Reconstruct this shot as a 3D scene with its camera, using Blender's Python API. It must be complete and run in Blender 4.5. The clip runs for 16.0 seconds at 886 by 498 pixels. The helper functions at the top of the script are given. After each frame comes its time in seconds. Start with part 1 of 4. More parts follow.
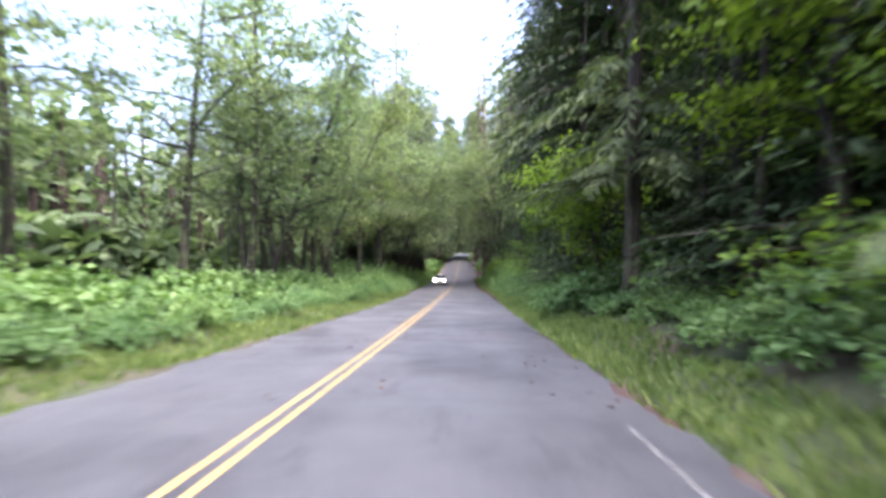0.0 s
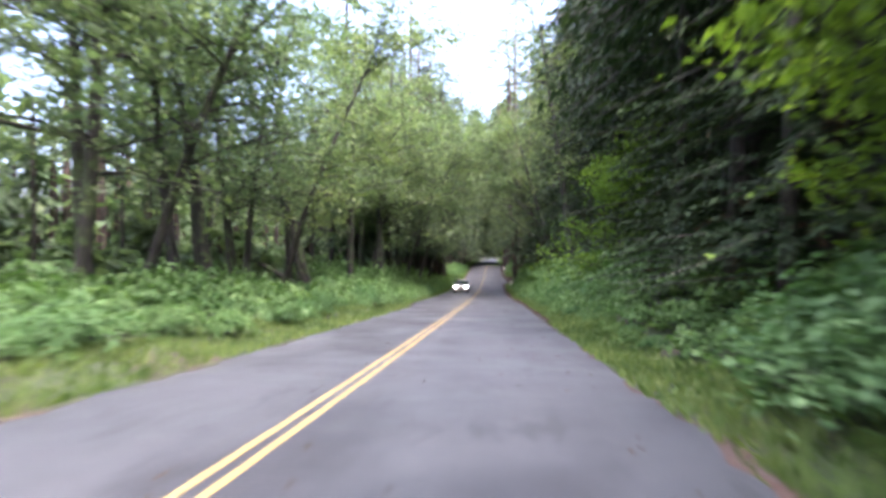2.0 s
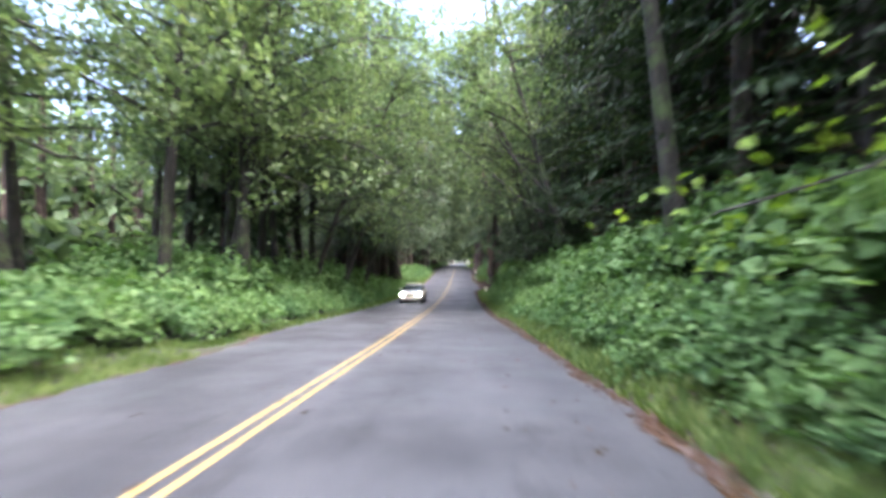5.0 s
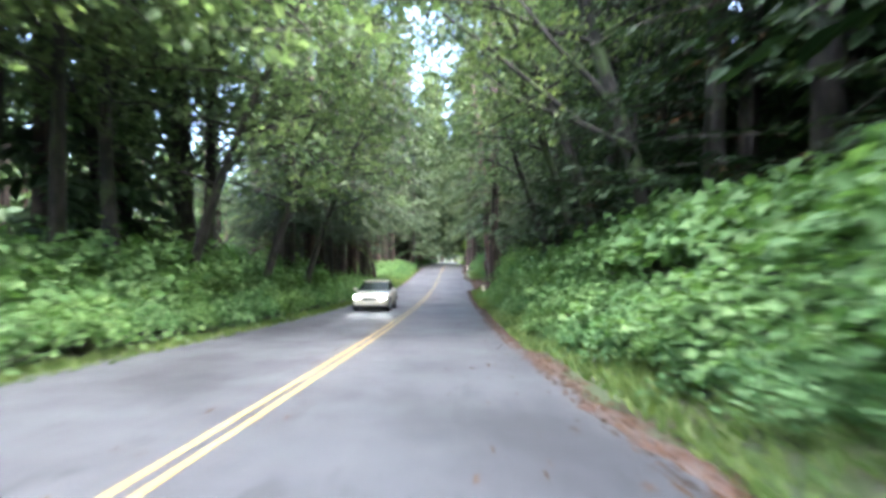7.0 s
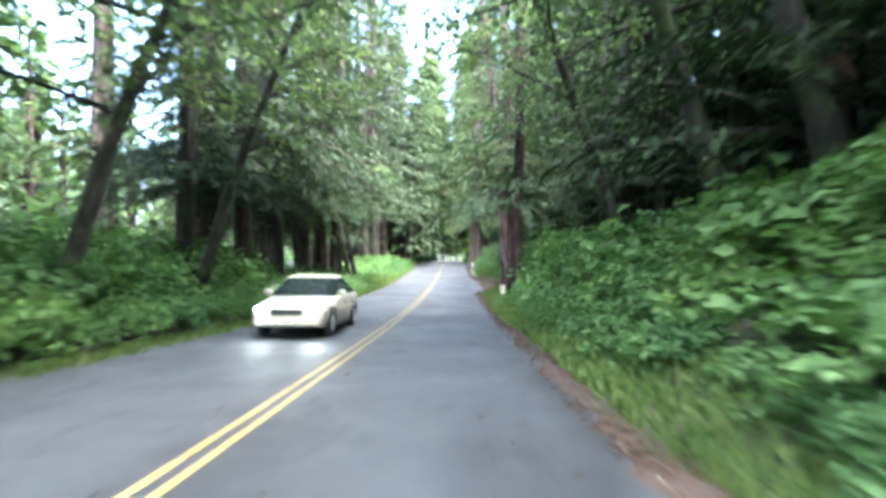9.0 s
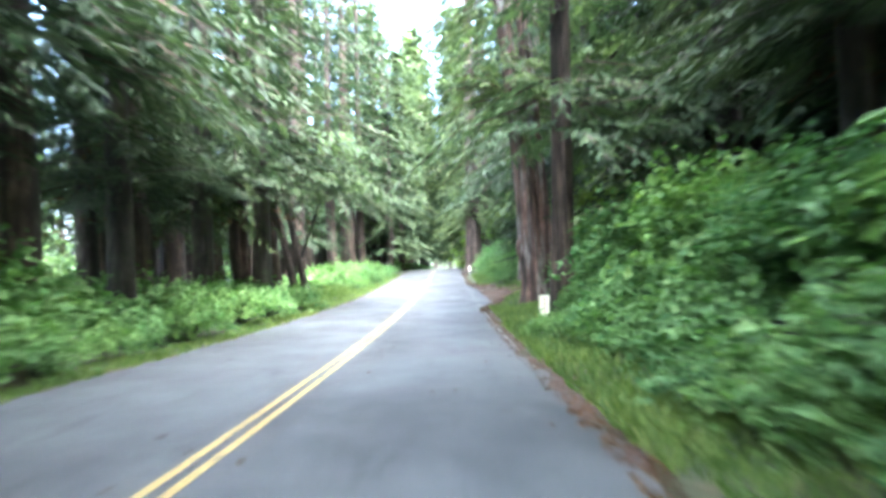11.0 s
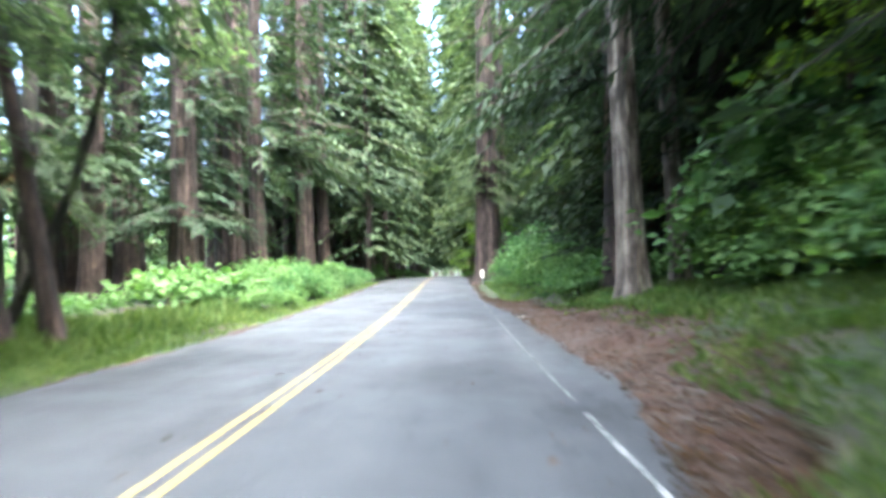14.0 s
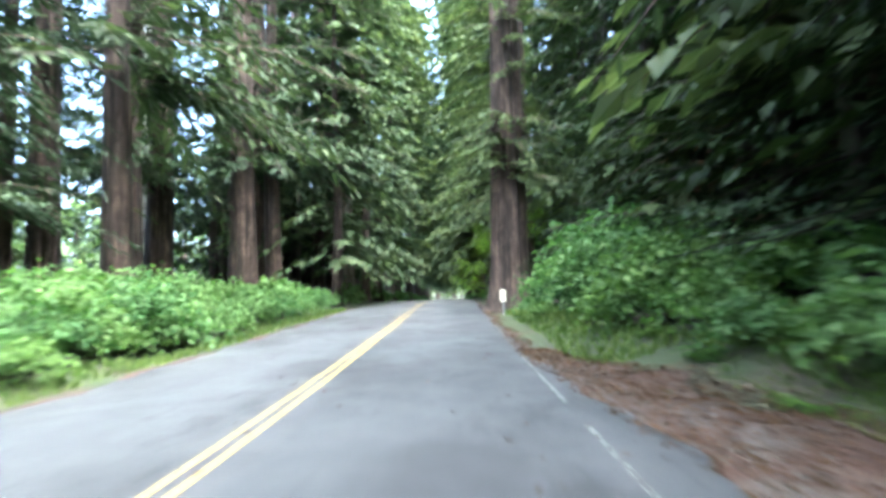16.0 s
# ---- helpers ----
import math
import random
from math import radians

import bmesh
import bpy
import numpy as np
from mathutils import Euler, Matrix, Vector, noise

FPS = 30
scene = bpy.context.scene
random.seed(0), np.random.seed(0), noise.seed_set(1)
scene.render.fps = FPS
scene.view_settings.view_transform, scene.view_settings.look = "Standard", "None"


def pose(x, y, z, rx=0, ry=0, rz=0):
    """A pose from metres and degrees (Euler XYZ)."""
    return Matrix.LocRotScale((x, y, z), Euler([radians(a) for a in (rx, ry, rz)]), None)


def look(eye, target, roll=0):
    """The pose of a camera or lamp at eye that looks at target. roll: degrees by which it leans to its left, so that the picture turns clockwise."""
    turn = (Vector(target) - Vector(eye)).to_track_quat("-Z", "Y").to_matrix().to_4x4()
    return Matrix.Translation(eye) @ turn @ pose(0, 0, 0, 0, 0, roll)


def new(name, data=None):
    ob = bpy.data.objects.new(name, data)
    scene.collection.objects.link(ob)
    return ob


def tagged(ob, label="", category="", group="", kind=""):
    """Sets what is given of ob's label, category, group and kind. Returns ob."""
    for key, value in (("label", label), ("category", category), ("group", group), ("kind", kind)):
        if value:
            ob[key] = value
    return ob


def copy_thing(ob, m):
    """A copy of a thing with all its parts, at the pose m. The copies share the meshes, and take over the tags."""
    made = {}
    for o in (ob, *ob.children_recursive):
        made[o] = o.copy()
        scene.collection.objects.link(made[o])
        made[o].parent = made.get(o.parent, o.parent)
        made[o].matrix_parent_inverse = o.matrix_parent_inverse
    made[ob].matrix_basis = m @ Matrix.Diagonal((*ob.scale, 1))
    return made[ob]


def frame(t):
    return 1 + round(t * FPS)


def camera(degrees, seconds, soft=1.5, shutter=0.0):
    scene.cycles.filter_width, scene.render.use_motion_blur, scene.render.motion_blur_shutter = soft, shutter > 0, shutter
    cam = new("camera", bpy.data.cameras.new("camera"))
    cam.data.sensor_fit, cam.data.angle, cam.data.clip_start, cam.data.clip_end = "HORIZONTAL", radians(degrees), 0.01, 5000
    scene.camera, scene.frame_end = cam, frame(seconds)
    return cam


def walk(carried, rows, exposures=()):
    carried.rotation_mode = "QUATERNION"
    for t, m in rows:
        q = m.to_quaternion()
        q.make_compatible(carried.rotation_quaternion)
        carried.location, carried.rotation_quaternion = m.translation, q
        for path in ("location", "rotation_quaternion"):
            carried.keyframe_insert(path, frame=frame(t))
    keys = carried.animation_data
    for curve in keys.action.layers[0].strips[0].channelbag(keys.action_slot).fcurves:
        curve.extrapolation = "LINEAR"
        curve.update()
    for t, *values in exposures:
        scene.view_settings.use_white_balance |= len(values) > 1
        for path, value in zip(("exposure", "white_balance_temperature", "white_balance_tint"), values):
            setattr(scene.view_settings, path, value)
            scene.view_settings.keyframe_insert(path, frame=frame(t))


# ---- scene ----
# the road's long profile: metres along the road, slope in degrees
PROFILE = [(-80, -5.2), (0, -5.6), (14, -5.1), (28, -4.7), (45, -4.7), (58, -4.2), (74, -3.4), (90, -1.9), (107, -0.3),
           (118, 0.9), (134, 1.2), (146, -0.6), (175, -1.6), (420, -1.6)]
PY = np.arange(-80.0, 420.0, 0.5)
PS = np.interp(PY, [p[0] for p in PROFILE], [p[1] for p in PROFILE])
PZ = np.concatenate([[0.0], np.cumsum(np.tan(np.radians((PS[1:] + PS[:-1]) / 2)) * 0.5)])
PZ = PZ - np.interp(0.0, PY, PZ)


def road_z(y):
    """Height of the road's middle, y metres along it."""
    return np.interp(y, PY, PZ)


EYE = 1.35   # height of the camera over the road
# seconds, metres along the road, sideways, yaw, pitch, roll
PATH = [
    (0, 0, -0.05, 2.50, -1.75, -0.02), (0.5, 3.5, -0.04, 1.63, -2.08, -0.72), (1, 7, -0.07, 2.38, -2.48, -1.06),
    (1.5, 10.5, -0.03, 5.81, -1.42, -0.40), (2, 14, 0.03, 5.54, -0.99, 0.00), (2.5, 17.5, 0.06, 4.73, -0.38, -0.22),
    (3, 21, 0.05, 3.60, -0.46, -1.00), (3.5, 24.5, 0.06, 1.84, -0.55, -1.81), (4, 28, 0.09, 2.69, 0.02, -0.58),
    (6.5, 45.4, 0.17, 1.41, -0.84, -0.90), (7, 48.8, 0.22, 1.32, -0.30, -0.41), (7.5, 52.1, 0.12, 1.56, -0.41, -0.22),
    (8, 55.3, 0.10, 1.80, -0.51, 0.10), (8.5, 58.4, 0.06, 1.54, -0.42, -0.66), (11, 74.3, 0.14, 0.73, 0.70, 1.88),
    (11.5, 77.55, 0.14, 0.81, 1.08, 1.79), (12, 80.8, 0.12, 1.31, 0.73, 2.32), (12.5, 84.05, 0.10, 1.20, 0.90, 2.06),
    (13, 87.3, 0.14, 1.41, 1.71, 1.78), (13.5, 90.55, 0.19, 1.80, 2.21, 1.70), (14, 93.8, 0.13, 0.92, 1.81, 1.44),
    (14.5, 97.05, 0.16, 1.26, 2.13, 1.10), (15, 100.3, 0.21, 1.75, 3.11, 1.37), (15.5, 103.55, 0.19, 0.55, 3.95, 0.88),
    (16, 106.8, 0.16, 1.20, 4.23, 1.63),
]
cam = camera(79.8, 16.0, soft=3.5, shutter=0.8)
walk(cam, [(t, pose(x, y, road_z(y) + EYE, 90 + pitch, roll, yaw)) for t, y, x, yaw, pitch, roll in PATH],
     [(0.0, 3.42, 5900, 20), (3.5, 3.52, 5750, 18), (6.5, 4.25, 5550, 11), (8.5, 4.75, 5400, 2), (11.0, 5.35, 5350, 0), (12.5, 5.18, 5350, -3), (14.5, 4.76, 5500, 1), (16.0, 4.6, 5400, -3)])

# ---- world and sun ----
SUN_UP, SUN_LEFT = 68.0, -145.0
world = bpy.data.worlds.new("world")
scene.world = world
world.use_nodes = True
wn = world.node_tree.nodes
sky = wn.new("ShaderNodeTexSky")
sky.sky_type = 'NISHITA'
sky.sun_disc = False
sky.sun_elevation = radians(SUN_UP)
sky.sun_rotation = radians(-SUN_LEFT)
sky.air_density, sky.dust_density, sky.ozone_density = 0.7, 8.0, 0.4
wn["Background"].inputs["Strength"].default_value = 0.15
world.node_tree.links.new(sky.outputs["Color"], wn["Background"].inputs["Color"])
sun = new("sun", bpy.data.lights.new("sun", 'SUN'))
sun.data.energy, sun.data.angle, sun.data.color = 0.75, radians(110), (1.0, 0.98, 0.95)
sun.matrix_world = look((0, 0, 60), (60 * math.sin(radians(SUN_LEFT)), -60 * math.cos(radians(SUN_LEFT)), 60 - 60 * math.tan(radians(SUN_UP))))


# ---- materials ----
def material(name, build):
    m = bpy.data.materials.new(name)
    m.use_nodes = True
    tree = m.node_tree
    b = tree.nodes["Principled BSDF"]
    build(tree, tree.nodes, tree.links, b)
    return m


def ramp(nodes, links, source, stops):
    r = nodes.new("ShaderNodeValToRGB")
    while len(r.color_ramp.elements) < len(stops):
        r.color_ramp.elements.new(0.5)
    for e, (p, c) in zip(r.color_ramp.elements, stops):
        e.position, e.color = p, (*c, 1)
    links.new(source, r.inputs["Fac"])
    return r.outputs["Color"]


def noise_tex(nodes, links, scale, detail=4.0, stretch=None, rough=0.6):
    n = nodes.new("ShaderNodeTexNoise")
    n.inputs["Scale"].default_value, n.inputs["Detail"].default_value = scale, detail
    n.inputs["Roughness"].default_value = rough
    co = nodes.new("ShaderNodeTexCoord")
    if stretch:
        mp = nodes.new("ShaderNodeMapping")
        mp.inputs["Scale"].default_value = stretch
        links.new(co.outputs["Object"], mp.inputs["Vector"])
        links.new(mp.outputs["Vector"], n.inputs["Vector"])
    else:
        links.new(co.outputs["Object"], n.inputs["Vector"])
    return n.outputs["Fac"]


def mixed(nodes, links, kind, fac, a, b):
    m = nodes.new("ShaderNodeMix")
    m.data_type, m.blend_type = 'RGBA', kind
    for socket, v in ((m.inputs[0], fac), (m.inputs[6], a), (m.inputs[7], b)):
        if isinstance(v, bpy.types.NodeSocket):
            links.new(v, socket)
        elif isinstance(v, tuple):
            socket.default_value = (*v, 1)
        else:
            socket.default_value = v
    return m.outputs[2]


def bumped(nodes, links, b, height, strength, distance):
    n = nodes.new("ShaderNodeBump")
    n.inputs["Strength"].default_value, n.inputs["Distance"].default_value = strength, distance
    links.new(height, n.inputs["Height"])
    links.new(n.outputs["Normal"], b.inputs["Normal"])


def leaf_material(name, dark, mid, light, glow, rough=0.5, through_part=0.45):
    """Thin leaves: a reflecting side and light that comes through, each leaf a little different."""
    def build(tree, nodes, links, b):
        g = nodes.new("ShaderNodeNewGeometry")
        col = ramp(nodes, links, g.outputs["Random Per Island"], [(0.0, dark), (0.55, mid), (1.0, light)])
        big = ramp(nodes, links, noise_tex(nodes, links, 0.55, 2.0), [(0.3, (0.6, 0.68, 0.6)), (0.7, (1.15, 1.1, 1.0))])
        col = mixed(nodes, links, 'MULTIPLY', 1.0, col, big)
        o = nodes.new("ShaderNodeObjectInfo")
        tone = ramp(nodes, links, o.outputs["Random"], [(0.0, (0.75, 0.82, 0.8)), (0.5, (1, 1, 1)), (1.0, (1.15, 1.08, 0.85))])
        col = mixed(nodes, links, 'MULTIPLY', 1.0, col, tone)
        links.new(col, b.inputs["Base Color"])
        b.inputs["Roughness"].default_value = rough
        b.inputs["Specular IOR Level"].default_value = 0.14
        tl = nodes.new("ShaderNodeBsdfTranslucent")
        links.new(mixed(nodes, links, 'MULTIPLY', 1.0, col, glow), tl.inputs["Color"])
        mx = nodes.new("ShaderNodeMixShader")
        mx.inputs[0].default_value = through_part
        links.new(b.outputs[0], mx.inputs[1])
        links.new(tl.outputs[0], mx.inputs[2])
        links.new(mx.outputs[0], nodes["Material Output"].inputs["Surface"])
    return material(name, build)


def bark_material(name, dark, light, stretch, moss=0.0, depth=0.03, weathered=None):
    def build(tree, nodes, links, b):
        f = noise_tex(nodes, links, 7.0, 6.0, stretch)
        col = ramp(nodes, links, f, [(0.36, dark), (0.58, light), (0.76, tuple(min(1, c * 1.25) for c in light))])
        big = ramp(nodes, links, noise_tex(nodes, links, 1.6, 4.0, (1.6, 1.6, 0.12)), [(0.36, (0.5, 0.48, 0.46)), (0.5, (1, 1, 1)), (0.66, (1.5, 1.48, 1.45))])
        col = mixed(nodes, links, 'MULTIPLY', 1.0, col, big)
        patch = ramp(nodes, links, noise_tex(nodes, links, 2.6, 7.0, (1.0, 1.0, 0.5), 0.7), [(0.38, (0.42, 0.38, 0.36)), (0.5, (1, 1, 1)), (0.6, (1.75, 1.85, 1.9))])
        col = mixed(nodes, links, 'MULTIPLY', 0.8, col, patch)
        if weathered:                                  # bleached streaks up the trunk
            wf = ramp(nodes, links, noise_tex(nodes, links, 2.2, 5.0, (1.4, 1.4, 0.16), 0.6), [(0.5, (0, 0, 0)), (0.6, (0.8, 0.8, 0.8))])
            col = mixed(nodes, links, 'MIX', wf, col, mixed(nodes, links, 'MULTIPLY', 1.0, weathered, patch))
        if moss:
            mf = ramp(nodes, links, noise_tex(nodes, links, 1.6, 5.0), [(0.5, (0, 0, 0)), (0.62, (moss, moss, moss))])
            col = mixed(nodes, links, 'MIX', mf, col, (0.05, 0.075, 0.02))
        links.new(col, b.inputs["Base Color"])
        b.inputs["Roughness"].default_value = 0.9
        bumped(nodes, links, b, f, 0.9, depth)
    return material(name, build)


def asphalt(tree, nodes, links, b):
    fine = noise_tex(nodes, links, 90.0, 3.0)
    base = ramp(nodes, links, fine, [(0.3, (0.0255, 0.0265, 0.0295)), (0.7, (0.054, 0.056, 0.0615))])
    worn = ramp(nodes, links, noise_tex(nodes, links, 1.1, 4.0, (1.0, 0.05, 1.0)), [(0.34, (0.8, 0.81, 0.83)), (0.68, (1.1, 1.1, 1.1))])
    col = mixed(nodes, links, 'MULTIPLY', 1.0, base, worn)
    blot = ramp(nodes, links, noise_tex(nodes, links, 0.42, 5.0, (1.0, 0.5, 1.0)), [(0.48, (1.04, 1.04, 1.04)), (0.6, (0.55, 0.55, 0.57))])
    col = mixed(nodes, links, 'MULTIPLY', 1.0, col, blot)
    tar = ramp(nodes, links, noise_tex(nodes, links, 2.2, 6.0, (1.0, 0.3, 1.0)), [(0.58, (1, 1, 1)), (0.66, (0.62, 0.62, 0.63))])
    col = mixed(nodes, links, 'MULTIPLY', 1.0, col, tar)
    links.new(col, b.inputs["Base Color"])
    rf = ramp(nodes, links, noise_tex(nodes, links, 0.5, 3.0), [(0.3, (0.56, 0.56, 0.56)), (0.7, (0.76, 0.76, 0.76))])
    links.new(rf, b.inputs["Roughness"])
    b.inputs["Specular IOR Level"].default_value = 0.5
    bumped(nodes, links, b, fine, 0.35, 0.006)


def paint_material(name, colour, wear):
    def build(tree, nodes, links, b):
        f = noise_tex(nodes, links, 14.0, 5.0)
        col = ramp(nodes, links, f, [(wear - 0.06, (0.04, 0.04, 0.042)), (wear + 0.05, colour)])
        links.new(col, b.inputs["Base Color"])
        b.inputs["Roughness"].default_value = 0.7
        b.inputs["Specular IOR Level"].default_value = 0.45
    return material(name, build)


def soil(tree, nodes, links, b):
    f = noise_tex(nodes, links, 6.0, 6.0)
    col = ramp(nodes, links, f, [(0.3, (0.02, 0.015, 0.01)), (0.5, (0.045, 0.03, 0.02)), (0.7, (0.085, 0.055, 0.034))])
    green = ramp(nodes, links, noise_tex(nodes, links, 0.5, 4.0), [(0.36, (0.1, 0.1, 0.1)), (0.52, (0.85, 0.85, 0.85))])
    col = mixed(nodes, links, 'MIX', green, col, (0.026, 0.042, 0.013))
    links.new(col, b.inputs["Base Color"])
    b.inputs["Roughness"].default_value = 0.95
    bumped(nodes, links, b, f, 0.8, 0.06)


def duff(tree, nodes, links, b):
    """Red-brown needle litter on gravel."""
    f = noise_tex(nodes, links, 24.0, 6.0)
    col = ramp(nodes, links, f, [(0.3, (0.018, 0.009, 0.006)), (0.55, (0.058, 0.027, 0.017)), (0.78, (0.11, 0.058, 0.038))])
    gravel = ramp(nodes, links, noise_tex(nodes, links, 60.0, 3.0), [(0.3, (0.035, 0.031, 0.028)), (0.7, (0.11, 0.096, 0.086))])
    big = ramp(nodes, links, noise_tex(nodes, links, 1.7, 8.0, None, 0.7), [(0.42, (0, 0, 0)), (0.64, (0.75, 0.75, 0.75))])
    links.new(mixed(nodes, links, 'MIX', big, col, gravel), b.inputs["Base Color"])
    b.inputs["Roughness"].default_value = 0.95
    bumped(nodes, links, b, f, 0.6, 0.03)


def plain(name, colour, rough=0.5, metal=0.0, emit=0.0):
    def build(tree, nodes, links, b):
        f = ramp(nodes, links, noise_tex(nodes, links, 9.0, 4.0), [(0.35, tuple(c * 0.88 for c in colour)), (0.65, colour)])
        links.new(f, b.inputs["Base Color"])
        b.inputs["Roughness"].default_value, b.inputs["Metallic"].default_value = rough, metal
        if emit:
            b.inputs["Emission Color"].default_value = (1, 0.93, 0.8, 1)
            b.inputs["Emission Strength"].default_value = emit
    return material(name, build)


M_ROAD = material("asphalt", asphalt)
M_YELLOW = paint_material("yellow_paint", (0.25, 0.178, 0.06), 0.41)
M_WHITE = paint_material("white_paint", (0.23, 0.23, 0.227), 0.5)
M_WORN = paint_material("worn_white_paint", (0.17, 0.17, 0.165), 0.53)
M_STONE = plain("grey_stone", (0.09, 0.085, 0.08), 0.9)
M_SOIL = material("forest_soil", soil)
M_DUFF = material("needle_litter", duff)
M_REDWOOD = bark_material("redwood_bark", (0.014, 0.009, 0.007), (0.058, 0.038, 0.03), (1.0, 1.0, 0.06), 0.0, 0.09)
M_RUDDY = bark_material("ruddy_bark", (0.02, 0.0105, 0.008), (0.088, 0.05, 0.039), (1.0, 1.0, 0.07), 0.0, 0.1, (0.125, 0.115, 0.105))
M_GREYBARK = bark_material("grey_bark", (0.048, 0.039, 0.032), (0.2, 0.163, 0.133), (1.0, 1.0, 0.12), 0.0, 0.04)
M_SNAG = bark_material("bleached_wood", (0.3, 0.27, 0.24), (0.55, 0.52, 0.48), (1.0, 1.0, 0.1), 0.0, 0.02)
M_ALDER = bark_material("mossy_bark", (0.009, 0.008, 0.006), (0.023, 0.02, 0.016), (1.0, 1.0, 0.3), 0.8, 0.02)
M_NEEDLE = leaf_material("needles", (0.044, 0.064, 0.04), (0.082, 0.113, 0.072), (0.13, 0.168, 0.106), (1.05, 1.15, 0.6), 0.6, 0.38)
M_SPRUCE = leaf_material("spruce_needles", (0.026, 0.04, 0.026), (0.048, 0.07, 0.046), (0.08, 0.107, 0.068), (1.0, 1.1, 0.6), 0.6, 0.32)
# fir green taken darker still, so the woods' shade sits in the colour
M_FIR_SHADED = leaf_material("shaded_fir_needles", (0.013, 0.025, 0.012), (0.025, 0.045, 0.02), (0.048, 0.073, 0.034), (1.0, 1.1, 0.5), 0.55, 0.22)
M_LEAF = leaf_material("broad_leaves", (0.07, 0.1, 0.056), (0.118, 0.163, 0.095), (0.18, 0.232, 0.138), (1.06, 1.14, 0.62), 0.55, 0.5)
M_MAPLE = leaf_material("maple_leaves", (0.085, 0.145, 0.028), (0.14, 0.225, 0.046), (0.21, 0.31, 0.075), (1.2, 1.25, 0.35), 0.45, 0.5)
M_BUSH = leaf_material("bramble_leaves", (0.066, 0.122, 0.046), (0.118, 0.205, 0.088), (0.2, 0.3, 0.15), (1.0, 1.15, 0.5), 0.55, 0.4)
M_FERN = leaf_material("fern_fronds", (0.05, 0.10, 0.022), (0.085, 0.16, 0.035), (0.13, 0.22, 0.055), (1.0, 1.1, 0.4))
M_GRASS = leaf_material("grass_blades", (0.074, 0.122, 0.042), (0.122, 0.178, 0.068), (0.19, 0.235, 0.105), (1.0, 1.1, 0.4))
M_FIRBARK = bark_material("fir_bark", (0.012, 0.0095, 0.0075), (0.038, 0.03, 0.024), (1.0, 1.0, 0.1), 0.3, 0.03)
M_DEAD = leaf_material("dead_needles", (0.035, 0.02, 0.01), (0.065, 0.036, 0.019), (0.11, 0.06, 0.03), (1.0, 0.9, 0.5), 0.7, 0.25)


# ---- mesh helpers ----
def mesh_ob(name, verts, faces, mat, parent=None, label="", smooth=False):
    return mesh_of(name, [(verts, faces, mat)], parent, label, smooth)


def mesh_of(name, pieces, parent=None, label="", smooth=False):
    """One mesh object out of (verts, faces, material) pieces."""
    me = bpy.data.meshes.new(name)
    verts, faces, slots, k = [], [], [], 0
    for i, (v, f, mat) in enumerate(pieces):
        v = np.asarray(v, float)
        verts += v.tolist()
        faces += [[int(q) + k for q in face] for face in f]
        slots += [i] * len(f)
        k += len(v)
        me.materials.append(mat)
    me.from_pydata(verts, [], faces)
    me.polygons.foreach_set("material_index", slots)
    if smooth:
        me.polygons.foreach_set("use_smooth", [True] * len(me.polygons))
    me.update()
    ob = new(name, me)
    if parent:
        ob.parent = parent
    return tagged(ob, label)


def part(name, bm, mat, parent, label=""):
    me = bpy.data.meshes.new(name)
    bm.to_mesh(me)
    bm.free()
    me.materials.append(mat)
    ob = new(name, me)
    ob.parent = parent
    return tagged(ob, label)


def unit(a):
    return a / np.maximum(np.linalg.norm(a, axis=-1, keepdims=True), 1e-9)


def leaves(centre, along, normal, length, width, fold=0.18):
    """Leaf blades, each four corners: base, two sides, tip."""
    along, n = unit(along), len(centre)
    side = unit(np.cross(normal, along))
    up = np.cross(along, side)
    length, width = length[:, None], width[:, None]
    base = centre - along * length * 0.5
    mid = centre - along * length * 0.06
    v = np.stack([base, mid + side * width / 2 + up * width * fold, centre + along * length * 0.5, mid - side * width / 2 + up * width * fold], 1)
    return v.reshape(-1, 3), np.arange(4 * n).reshape(-1, 4)


def tube(points, radii, sides=8, flute=0.0, seed=0):
    """A bent, tapering stem through the points."""
    pts = np.array(points, float)
    rng = np.random.default_rng(seed)
    ph = rng.uniform(0, 6.28, 4)
    verts, faces = [], []
    tang = unit(np.gradient(pts, axis=0))
    a = np.linspace(0, 2 * math.pi, sides, endpoint=False)
    for i, (p, r) in enumerate(zip(pts, radii)):
        t = tang[i]
        u = unit(np.cross(t, [0.3, 1.0, 0.1]))
        w = np.cross(t, u)
        k = 1 + flute * (np.sin(3 * a + ph[0]) * 0.5 + np.sin(5 * a + ph[1] + 0.15 * i) * 0.35 + np.sin(9 * a + ph[2]) * 0.3 + np.sin(13 * a + ph[3] + 0.2 * i) * (0.35 if sides > 30 else 0))
        verts.append(p + (np.cos(a) * k * r)[:, None] * u + (np.sin(a) * k * r)[:, None] * w)
    for i in range(len(pts) - 1):
        for j in range(sides):
            k = (j + 1) % sides
            faces.append((i * sides + j, i * sides + k, (i + 1) * sides + k, (i + 1) * sides + j))
    verts = np.concatenate(verts)
    faces.append(tuple(range((len(pts) - 1) * sides, len(pts) * sides)))
    return verts, faces


def joined(pieces):
    verts, faces, k = [], [], 0
    for v, f in pieces:
        verts.append(np.asarray(v))
        faces += [tuple(int(i) + k for i in q) for q in f]
        k += len(v)
    return np.concatenate(verts), faces


